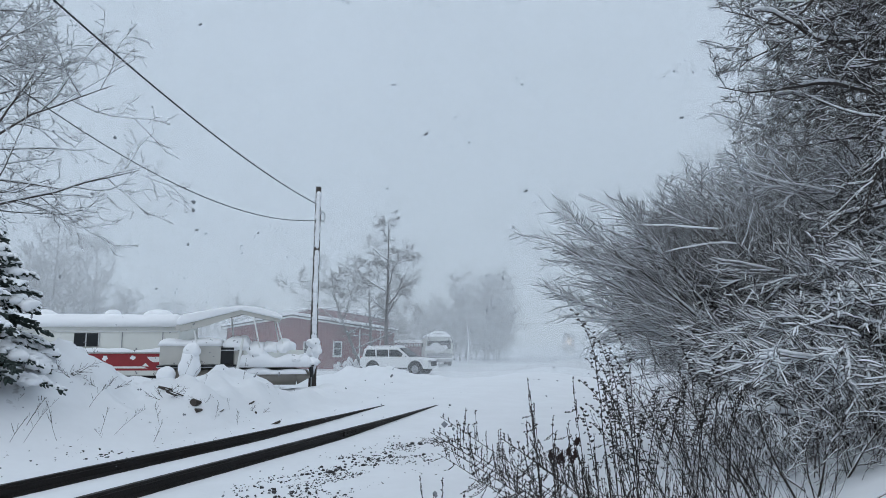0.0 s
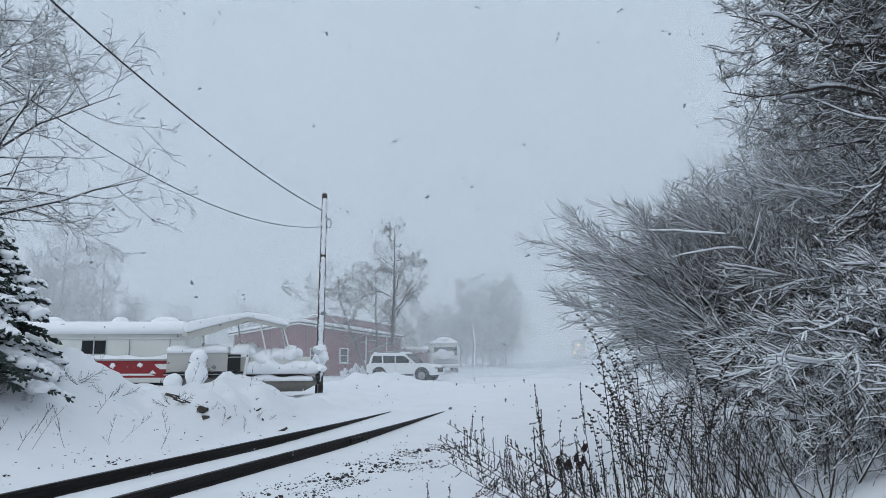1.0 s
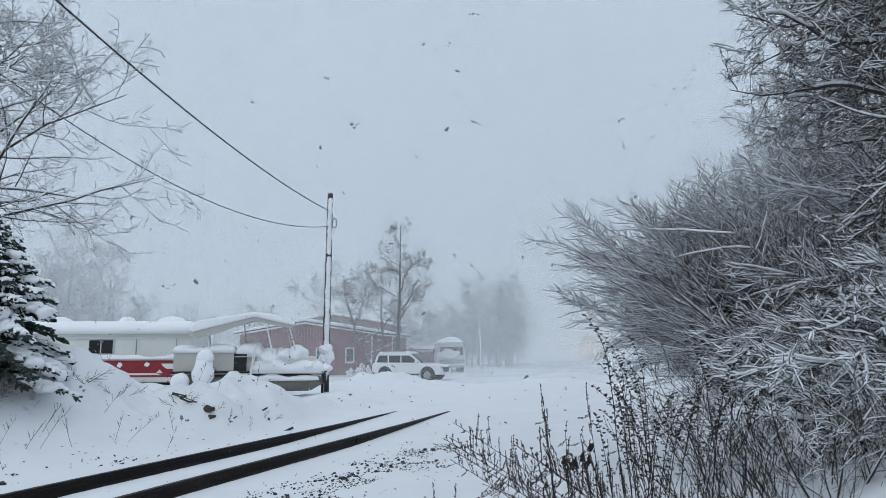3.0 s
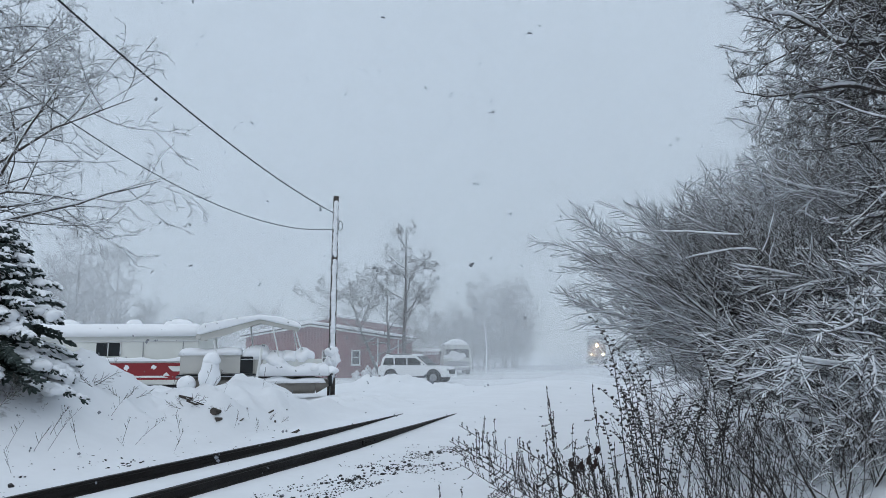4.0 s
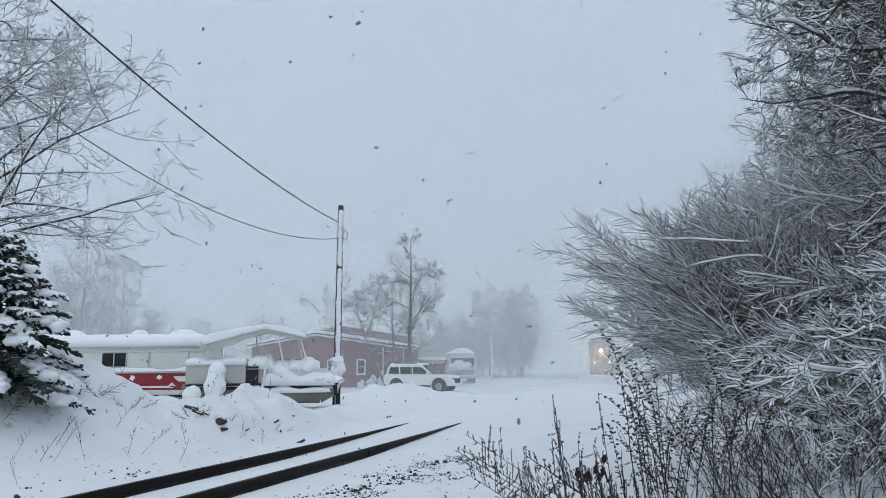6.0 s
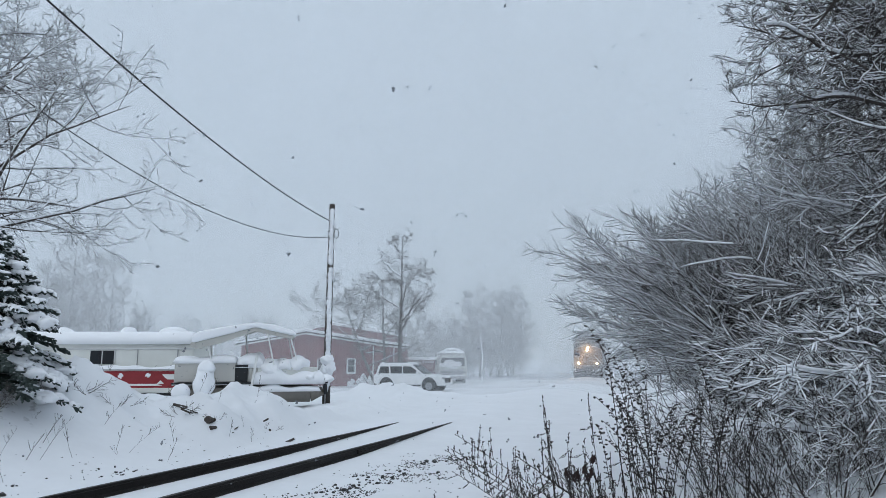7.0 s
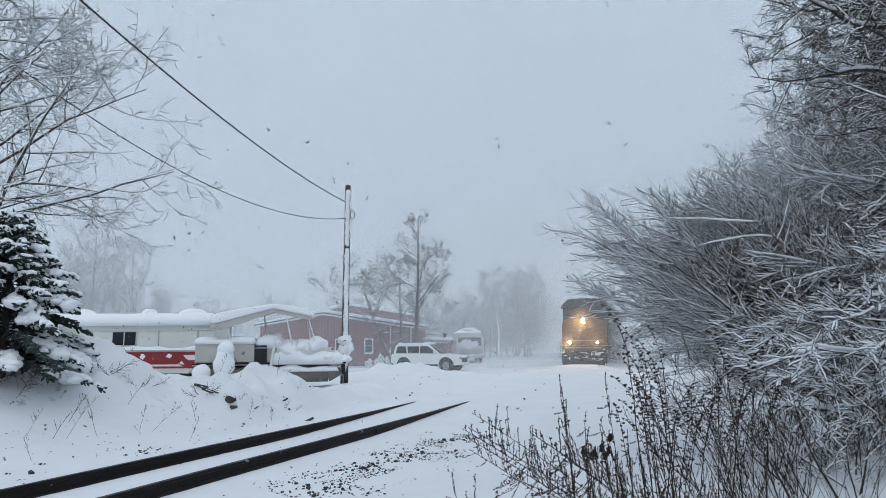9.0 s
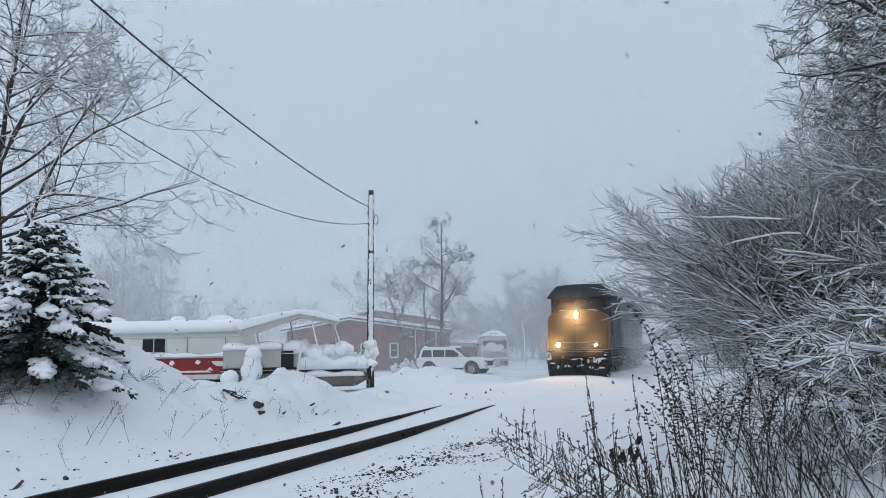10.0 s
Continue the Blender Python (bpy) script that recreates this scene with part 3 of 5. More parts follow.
def build_suv():
    car = empty("suv", pose(-2.85, 44.6, -0.12, 0, 0, -19), "white sport utility vehicle with snow on its roof", "car")
    # local: x forward, z up from the ground
    low = [(-2.36, 0.55), (-2.38, 0.95), (-2.30, 1.12), (1.0, 1.13), (2.1, 1.02), (2.36, 0.92), (2.40, 0.60), (2.30, 0.42), (2.0, 0.40), (1.95, 0.62), (1.75, 0.82), (1.48, 0.88), (1.2, 0.82), (1.0, 0.62), (0.96, 0.40),
           (-0.95, 0.40), (-1.0, 0.62), (-1.2, 0.82), (-1.45, 0.88), (-1.72, 0.82), (-1.92, 0.62), (-1.98, 0.42)]
    part("body", prism(low, "y", -0.95, 0.95, 0.05), M["suv"], car)
    cab = [(-2.28, 1.08), (-2.12, 1.62), (-1.95, 1.76), (0.05, 1.78), (0.25, 1.72), (1.05, 1.10)]
    part("cabin", prism(cab, "y", -0.82, 0.82, 0.06), M["suv"], car)
    for s in (-1, 1):
        for a, b, c, d in ((-2.08, -1.30, -1.34, -1.92), (-1.20, -0.42, -0.42, -1.24), (-0.34, 0.84, 0.20, -0.34)):
            g = prism([(a, 1.16), (b, 1.16), (c, 1.60), (d, 1.60)], "y", s * 0.815, s * 0.832)
            part("side_window", g, M["glass"], car, "dark tinted side window")
        part("mirror", box(0.72, s * 1.0, 1.22, 0.12, 0.2, 0.16, 0.03), M["suv"], car)
        part("headlight", box(2.30, s * 0.68, 0.86, 0.2, 0.42, 0.14, 0.03), M["galv"], car, "clear headlight")
        part("tail_light", box(-2.33, s * 0.80, 1.0, 0.12, 0.2, 0.32, 0.03), M["red_rv"], car, "red tail light")
        part("sill", box(0, s * 0.93, 0.42, 1.85, 0.1, 0.1, 0.02), M["dark"], car)
        part("roof_rail", rod((-1.7, s * 0.68, 1.83), (-0.1, s * 0.68, 1.83), 0.025, n=6), M["dark"], car)
        for k in (-0.62, 0.10):
            part("door_handle", box(k - 0.25, s * 0.97, 1.0, 0.2, 0.04, 0.04, 0.01), M["suv"], car)
        for x in (-1.45, 1.48):
            part("wheel_well", rod((x, s * 0.60, 0.46), (x, s * 0.955, 0.46), 0.47, n=20), M["dark"], car)
            wheel(car, x, s * 0.84, 0.38, 0.39, 0.26)
    part("windscreen", prism([(0.30, 1.70), (0.34, 1.72), (1.06, 1.16), (1.0, 1.14)], "y", -0.72, 0.72), M["glass"], car)
    part("grille", box(2.385, 0, 0.72, 0.06, 1.0, 0.30, 0.02), M["dark"], car)
    part("bumper", box(2.36, 0, 0.50, 0.16, 1.7, 0.18, 0.05), M["suv"], car)
    smooth(part("snow_cover", drift(-2.0, 0.12, -0.76, 0.76, 1.765, 0.10), M["snow"], car, "snow on the roof"))


build_suv()


def build_motorhome():
    """Rounded silver motorhome, nose on."""
    rv = empty("motorhome", pose(-0.35, 60.5, -0.15, 0, 0, 4), "silver-white rounded motorhome caked in snow", "motorhome")
    nose = [(-1.22, 0.55), (1.22, 0.55), (1.28, 1.2), (1.24, 2.2), (1.05, 2.62), (0.6, 2.78), (-0.6, 2.78), (-1.05, 2.62), (-1.24, 2.2), (-1.28, 1.2)]
    part("body", prism(nose, "y", 0, 8.5, 0.12), M["cream"], rv)
    part("windscreen", box(0, -0.005, 1.95, 2.05, 0.05, 0.72, 0.02), M["glass"], rv, "dark windscreen with snow streaks")
    part("windscreen_snow", blob(-0.25, -0.05, 1.72, 0.75, 0.06, 0.30, 4, 0.9), M["snow"], rv, "snow stuck to the windscreen")
    part("grille", box(0, -0.02, 1.05, 1.7, 0.06, 0.45, 0.02), M["galv"], rv)
    for z in (0.95, 1.08, 1.20):
        part("grille_slat", box(0, -0.06, z, 1.6, 0.03, 0.04, 0.01), M["alu"], rv)
    part("bumper", box(0, -0.10, 0.62, 2.5, 0.2, 0.22, 0.05), M["alu"], rv)
    part("bumper_snow", drift(-1.2, 1.2, -0.22, 0.0, 0.73, 0.12), M["snow"], rv)
    for s in (-1, 1):
        part("headlight", rod((s * 0.98, 0.02, 1.08), (s * 0.98, -0.06, 1.08), 0.12, n=14), M["galv"], rv)
        part("mirror", box(s * 1.48, -0.1, 1.95, 0.14, 0.08, 0.36, 0.02), M["dark"], rv)
        for y in (1.6, 6.4):
            wheel(rv, s * 1.05, y, 0.42, 0.44, 0.28, "x")
    part("snow_cover", drift(-1.15, 1.15, -0.1, 8.4, 2.70, 0.30, rim=0.5), M["snow"], rv, "deep snow on the roof")
    part("roof_box_snow", blob(0, 1.0, 3.0, 0.72, 0.7, 0.22, 2, 0.1), M["snow"], rv, "snow over the roof unit")


def build_box_trailer():
    tr = empty("box_trailer", pose(-3.55, 67.5, -0.15, 0, 0, 3), "red and white box trailer under snow", "trailer")
    part("body", box(0, 1.5, 1.35, 3.3, 3.0, 1.6, 0.05), M["red"], tr)
    part("frame", box(0, 1.5, 0.48, 3.2, 2.6, 0.14), M["dark"], tr)
    part("snow_cover", drift(-1.7, 1.7, -0.1, 3.1, 2.15, 0.28, rim=0.3), M["snow"], tr, "snow on the trailer roof")
    bm = bmesh.new()
    for k in range(13):
        h = 0.28 + 0.2 * noise.noise(Vector((k * 1.7, 0, 0)))
        box(-1.5 + k * 0.25, -0.02, 2.1 - h / 2, 0.14, 0.05, h, 0.02, 1, bm=bm)
    part("hanging_snow", bm, M["snow"], tr)
    for s in (-1, 1):
        wheel(tr, s * 1.1, 0.4, 0.36, 0.36, 0.22, "y")


build_motorhome()
build_box_trailer()


def build_camper():
    """Old long travel trailer, white above, red band with white arrows below."""
    cp = empty("camper", pose(-11.2, 30.2, 0.0, 0, 0, 1.5), "old white travel trailer with peeling red side stripe", "camper")
    L = 8.4
    shell = [(-1.2, 0.45), (1.2, 0.45), (1.22, 2.3), (1.05, 2.62), (-1.05, 2.62), (-1.22, 2.3)]
    body = prism([(y, z) for y, z in shell], "x", -L, 0, 0.08)
    part("body", body, M["cream"], cp)
    y = -1.232
    part("stripe", box(-L / 2, y, 1.02, L - 0.1, 0.02, 0.70, 0.0), M["red_rv"], cp, "faded red paint stripe")
    part("lower_panel", box(-L / 2, y + 0.004, 0.62, L - 0.1, 0.02, 0.26), M["cream"], cp)
    arrow = prism([(-1.3, 1.24), (-0.15, 1.24), (-0.15, 1.02), (-1.05, 1.02), (-1.2, 1.12)], "y", y - 0.02, y - 0.004)
    part("arrow", arrow, M["white"], cp, "white arrow flash on the stripe")
    part("arrow", prism([(-2.9, 0.84), (-1.2, 0.84), (-1.35, 0.99), (-1.5, 0.84), (-1.25, 0.76), (-2.9, 0.76)], "y", y - 0.02, y - 0.004), M["white"], cp, "white arrow flash on the stripe")
    for k, (x, z, w, h) in enumerate(((-4.35, 1.1, 0.16, 0.3), (-3.05, 1.18, 0.2, 0.22), (-1.9, 1.2, 0.2, 0.16), (-5.6, 1.0, 0.2, 0.2))):
        part("sticker_snow", blob(x, y - 0.015, z, w / 2, 0.025, h / 2, k * 2.0, 0.6), M["snow"], cp, "snow stuck to the side")
    part("rub_rail", box(-L / 2, y - 0.01, 1.42, L - 0.05, 0.04, 0.05, 0.01), M["alu"], cp)
    part("rub_rail", box(-L / 2, y - 0.01, 2.30, L - 0.05, 0.04, 0.05, 0.01), M["alu"], cp)
    for x in (-4.15, -3.62):
        win = part("window", box(x, y - 0.004, 1.95, 0.5, 0.03, 0.56, 0.01), M["glass"], cp, "dark camper window")
        part("window_frame", box(x + 0.26, y - 0.02, 1.95, 0.04, 0.03, 0.58), M["alu"], win)
    for x in (-6.9, -6.4):
        part("window", box(x, y - 0.004, 1.95, 0.48, 0.03, 0.56, 0.01), M["glass"], cp, "dark camper window")
    part("seam", box(-2.4, y - 0.006, 1.88, 0.025, 0.03, 0.8), M["galv"], cp)
    part("seam", box(-0.7, y - 0.006, 1.88, 0.025, 0.03, 0.8), M["galv"], cp)
    part("ledge_snow", drift(-L + 0.2, -0.6, y - 0.12, y, 1.45, 0.16, (40, 6), 0.06, 0.5), M["snow"], cp, "snow clinging above the stripe")
    smooth(part("snow_cover", drift(-L - 0.05, 0.08, -1.35, 1.35, 2.50, 0.55, (44, 16), 0.45, 0.06), M["snow"], cp, "deep pillow of snow on the roof"))
    for x, w in ((-6.3, 0.55), (-3.3, 0.30), (-1.35, 0.62)):
        smooth(part("roof_vent_snow", blob(x, -0.2, 3.05, w, 0.5, 0.24, x, 0.12), M["snow"], cp, "snow cap on a roof vent"))
    for x in (-3.6, -4.5):
        wheel(cp, x, -1.0, 0.30, 0.36, 0.22)
    part("chassis", box(-L / 2, 0, 0.38, L - 0.5, 1.8, 0.14), M["dark"], cp)


build_camper()


def build_boat():
    """Pontoon boat under snow, with a canvas top on thin posts."""
    bt = empty("pontoon_boat", pose(-7.95, 26.6, 0.22, 0, 0, 14), "snow-laden pontoon boat with canvas canopy", "boat")
    # local: x to the bow, from -2.7 to 2.9
    for y in (-0.95, 0.95):
        tube = rod((-2.6, y, 0.32), (2.2, y, 0.32), 0.30, n=18)
        rod((2.2, y, 0.32), (2.75, y, 0.40), 0.30, 0.10, n=18, bm=tube)
        smooth(part("pontoon", tube, M["hull"], bt, "dull stained aluminium pontoon tube"))
    part("deck", box(0.05, 0, 0.72, 5.6, 2.4, 0.10, 0.03), M["alu"], bt)
    part("deck_edge", box(0.05, -1.215, 0.74, 5.6, 0.03, 0.06), M["dark"], bt)
    for y in (-1.12, 1.12):
        part("fence_panel", box(-1.6, y, 1.15, 2.1, 0.05, 0.72, 0.02), M["canvas"], bt, "beige side panel")
        part("fence_panel", box(1.35, y, 1.05, 2.2, 0.05, 0.52, 0.02), M["cream"], bt, "white side panel")
    part("stern_panel", box(-2.65, 0, 1.15, 0.06, 2.2, 0.72, 0.02), M["canvas"], bt)
    # thin dark sheets stand in for the shade inside gate and cockpit
    part("opening_shade", box(-1.55, -1.15, 1.14, 0.40, 0.02, 0.66), M["dark"], bt)
    part("opening_shade", box(-0.55, -1.13, 1.10, 0.9, 0.02, 0.62), M["dark"], bt, "dark sheet in place of the shade in the cockpit side")
    for k, (x, z, rx, rz) in enumerate(((0.7, 1.22, 0.5, 0.42), (1.25, 1.35, 0.38, 0.32), (1.75, 1.40, 0.42, 0.34), (2.2, 1.0, 0.5, 0.26), (2.75, 0.85, 0.35, 0.18))):
        smooth(part("seat_snow", blob(x, -0.2, z, rx, 1.15, rz, k * 1.9, 0.25), M["snow"], bt, "snow heaped on the seats"))
    smooth(part("snow_cover", drift(-2.75, -0.5, -1.22, 1.2, 1.46, 0.26, (36, 16), 0.22, 0.2, 3), M["snow"], bt, "snow over the stern cover"))
    smooth(part("seat_snow", drift(-0.55, 0.5, -1.15, 1.1, 1.30, 0.50, (20, 16), 0.35, 0.25, 5), M["snow"], bt, "snow heaped by the helm"))
    part("helm", box(-0.05, 0, 1.05, 0.95, 2.1, 0.55, 0.05), M["canvas"], bt)
    smooth(part("snow_apron", drift(0.05, 2.75, -1.34, -0.7, 0.70, 0.52, (40, 8), 0.3, 0.35), M["snow"], bt, "snow along the side rail"))
    smooth(part("snow_apron", drift(0.1, 2.6, -1.32, -1.0, 0.42, 0.20, (30, 6), 0.15, 0.3), M["snow"], bt, "snow hanging on the pontoon"))
    smooth(part("engine_snow", blob(-1.55, -1.75, 0.78, 0.36, 0.34, 0.62, 2.2, 0.25), M["snow"], bt, "snow-capped outboard post"))
    smooth(part("engine_snow", blob(-1.5, -1.75, 1.30, 0.30, 0.30, 0.28, 5.1, 0.1), M["snow"], bt, "snow cap"))
    smooth(part("engine_snow", blob(-2.35, -1.7, 0.45, 0.34, 0.3, 0.30, 3.1, 0.15), M["snow"], bt, "snow lump"))
    part("ladder", rod((0.05, -1.4, 0.5), (0.22, -1.35, 1.75), 0.05, n=6), M["white"], bt)
    part("windscreen", box(1.75, -0.72, 1.42, 0.6, 0.03, 0.22, 0.01), M["glass"], bt)
    part("fender", rod((2.75, -1.15, 0.70), (2.78, -1.15, 0.30), 0.07, n=8), M["dark"], bt, "black fender")
    # canopy: a low gable of canvas on four posts
    top = part("canopy", prism([(-2.05, 2.22), (0.10, 2.80), (1.55, 2.49), (1.55, 2.42), (0.10, 2.73), (-2.05, 2.15)], "y", -1.15, 1.25), M["canvas"], bt, "beige canvas canopy")
    part("valance", prism([(-2.0, 1.98), (-1.1, 2.20), (0.10, 2.66), (1.5, 2.36), (1.5, 2.44), (0.10, 2.77), (-2.05, 2.19)], "y", -1.17, -1.155), M["canvas"], top)
    snow = [(-2.10, 2.2), (-2.16, 2.40), (-1.95, 2.62), (-0.9, 2.82), (0.10, 2.98), (0.8, 2.91), (1.45, 2.72), (1.64, 2.56), (1.58, 2.48), (0.10, 2.80)]
    smooth(part("snow_cover", prism(snow, "y", -1.25, 1.35, 0.06), M["snow"], top, "thick snow on the canopy"))
    part("roll", rod((-2.08, -1.22, 2.14), (-2.08, 1.2, 2.14), 0.10, n=10), M["canvas"], top)
    for x0, x1, y, z in ((-1.35, -1.6, -1.1, 2.28), (0.85, 0.55, -1.1, 2.62), (1.75, 1.40, -1.1, 2.45), (-0.2, -0.35, 1.1, 2.6), (1.6, 1.35, 1.1, 2.46), (-1.6, -1.7, 1.1, 2.24)):
        part("canopy_post", rod((x0, y, 1.3), (x1, y, z), 0.028, n=6), M["white"], bt)


build_boat()


# ---- utility pole and wires ----
def build_pole():
    base = Vector((-5.42, 28.6, -0.2))
    pl = empty("utility_pole", pose(*base, 0, 0.35, 0), "weathered wooden utility pole plastered with snow", "utility pole")
    smooth(part("shaft", rod((0, 0, 0), (0, 0, 8.68), 0.165, 0.115, 14), M["pole"], pl))
    bm = bmesh.new()
    for k in range(40):  # snow blown onto one side
        z = 0.8 + k * 0.195
        r = 0.165 - 0.05 * z / 8.6
        if noise.noise(Vector((0, 0, k * 0.55))) > -0.45:
            blob(r * 0.20, -r * 0.80, z + 0.1, 0.105 + 0.03 * noise.noise(Vector((k * 0.7, 1, 0))), 0.06, 0.19, k, 0.5, bm, 2)
    tagged(smooth(part("wind_snow", bm, M["branch_snow"], pl)), "snow blown onto the windward side", kind="stuff")
    box_o = part("meter_box", box(0.06, -0.16, 1.75, 0.32, 0.2, 0.45, 0.03), M["galv"], pl)
    bm = bmesh.new()
    for k, (x, z, rx, rz) in enumerate(((0.05, 2.02, 0.30, 0.20), (0.16, 1.70, 0.22, 0.3), (-0.1, 1.6, 0.16, 0.25), (0.02, 1.2, 0.12, 0.35))):
        blob(x, -0.18, z, rx, 0.2, rz, k * 2.1, 0.4, bm)
    smooth(part("snow_cap", bm, M["snow"], box_o, "lump of snow on the meter box"))
    part("conduit", rod((-0.02, -0.15, 0.1), (-0.02, -0.13, 1.6), 0.03, n=6), M["galv"], pl)
    part("bracket", rod((0.0, -0.1, 7.7), (0.26, -0.12, 7.55), 0.025, n=6), M["galv"], pl)
    ring = bmesh.new()
    prev = None
    for k in range(13):
        a = k * math.pi / 6
        q = Vector((0.24 + 0.10 * math.cos(a), -0.14, 7.35 + 0.2 * math.sin(a)))
        if prev:
            rod(prev, q, 0.018, n=5, bm=ring)
        prev = q
    part("cable_loop", ring, M["wire"], pl, "coiled loop of black cable")
    return base


def build_wire(a, b, sag, r, label):
    a, b = Vector(a), Vector(b)
    w = Wood()
    pts = [a.lerp(b, k / 40) - Vector((0, 0, 4 * sag * (k / 40) * (1 - k / 40))) for k in range(41)]
    w.branch(pts, [r] * 41, 6)
    return tagged(new("overhead_wire", mesh_from("overhead_wire", w.v, w.f, M["wire"], True)), label, "wire", group="wires at the pole")


build_pole()
build_wire((-5.42, 28.5, 7.72), (-7.79, 6.0, 8.66), 0.56, 0.020, "thick black overhead cable running to the pole")
build_wire((-5.45, 28.5, 7.02), (-9.71, 8.0, 8.28), 1.45, 0.013, "thin black overhead wire sagging to the pole")


# ---- trees and shrubs ----
#          segments wander pull kids first angle ratio snow sides
LIMBS_NEAR = [(7, 0.10, 0.00, 8, 0.25, 42, 0.45, 0.020, 6), (5, 0.13, 0.02, 6, 0.2, 42, 0.5, 0.013, 4), (4, 0.16, 0.03, 4, 0.25, 40, 0.5, 0.007, 3), (3, 0.18, 0.03, 0, 0, 0, 0, 0.005, 3)]
LIMBS_FAR = [(7, 0.12, 0.01, 9, 0.2, 44, 0.44, 0.014, 5), (4, 0.14, 0.03, 6, 0.2, 42, 0.52, 0.0, 3), (3, 0.15, 0.03, 4, 0.2, 40, 0.55, 0.0, 3), (2, 0.15, 0.0, 0, 0, 0, 0, 0, 3)]
LIMBS_HAZY = [(5, 0.12, 0.06, 9, 0.15, 38, 0.5, 0, 4), (3, 0.16, 0.06, 7, 0.1, 36, 0.55, 0, 3), (2, 0.2, 0.05, 0, 0, 0, 0, 0, 3)]


def at(x, y, turn=0.0, sink=0.05):
    return pose(x, y, land(x, y) - sink, 0, 0, turn)


def build_trees():
    plant("tree", at(-12.0, 15.5), "bare deciduous tree with snow along its limbs", "tree", bare_tree(11, 11.5, 0.12, LIMBS_NEAR, 38, 0.30, 64, 0.56, least=0.0042), M["bark"])
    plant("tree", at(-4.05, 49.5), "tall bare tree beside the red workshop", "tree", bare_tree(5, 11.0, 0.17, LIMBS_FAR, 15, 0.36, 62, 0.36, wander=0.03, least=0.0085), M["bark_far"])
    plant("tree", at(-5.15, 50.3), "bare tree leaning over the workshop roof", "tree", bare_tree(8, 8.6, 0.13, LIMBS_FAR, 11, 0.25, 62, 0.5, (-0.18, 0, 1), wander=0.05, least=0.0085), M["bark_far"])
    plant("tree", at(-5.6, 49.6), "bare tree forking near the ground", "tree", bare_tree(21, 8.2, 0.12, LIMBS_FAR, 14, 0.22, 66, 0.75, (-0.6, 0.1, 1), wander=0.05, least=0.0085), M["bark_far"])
    plant("sapling", at(2.5, 70), "thin pale leaning sapling", "tree", bare_tree(31, 5.0, 0.07, LIMBS_HAZY[1:], 7, 0.4, 40, 0.22, (0.05, 0, 1)), M["branch_snow"])
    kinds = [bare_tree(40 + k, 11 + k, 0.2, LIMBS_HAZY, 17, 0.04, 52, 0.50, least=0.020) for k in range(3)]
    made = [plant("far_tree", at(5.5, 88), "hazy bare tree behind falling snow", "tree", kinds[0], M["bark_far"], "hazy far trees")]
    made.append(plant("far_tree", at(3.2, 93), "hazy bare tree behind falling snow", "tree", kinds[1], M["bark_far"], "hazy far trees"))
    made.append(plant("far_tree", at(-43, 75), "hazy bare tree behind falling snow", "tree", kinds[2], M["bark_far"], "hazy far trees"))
    rng = random.Random(3)
    spots = [(5.0, 86, 0.45), (6.8, 86.5, 0.5), (3.5, 87, 0.42), (8.0, 88, 0.42), (1.5, 88, 0.45), (-0.5, 89, 0.4), (4.4, 90, 0.72), (6.0, 92, 0.9), (2.2, 90, 0.6), (0.0, 96, 0.75), (-3.0, 92, 0.55), (7.5, 91, 0.85), (1.0, 92, 0.7), (-1.5, 94, 0.62), (-4.5, 97, 0.6), (6.6, 89, 0.8), (-8.0, 94, 0.6), (-38.7, 75, 0.98), (-45.2, 76, 1.15), (-34.6, 75, 0.7), (-47.2, 77, 1.04),
             (-31, 88, 0.62), (-36, 90, 0.7), (-41, 88, 0.6), (-27.5, 92, 0.72), (-46, 90, 0.7), (-25, 90, 0.55), (-12, 96, 0.6), (-18, 98, 0.55), (-50, 80, 0.8), (-22, 95, 0.6)]
    for k, (x, y, s) in enumerate(spots):
        t = copy_thing(made[k % 3], at(x, y, rng.uniform(0, 360)))
        t.scale = (s, s, s * rng.uniform(0.9, 1.05))
    made[2].scale = (1.22, 1.22, 1.22)
    for k, (x, y, s) in enumerate(((16.8, 53, 0.75), (19.2, 51, 0.9), (22.5, 51, 1.1), (20.5, 57, 1.05), (26.0, 53, 1.35), (24.0, 58, 1.25), (17.5, 60, 0.85), (29.0, 52, 1.5), (21.5, 63, 1.25), (24.8, 49.8, 1.15))):
        t = copy_thing(made[(k + 1) % 3], at(x, y, rng.uniform(0, 360)))
        t["label"], t["group"] = "tall bare tree on the wooded slope above the line", "trees on the slope"
        t.scale = (s, s, s)


build_trees()


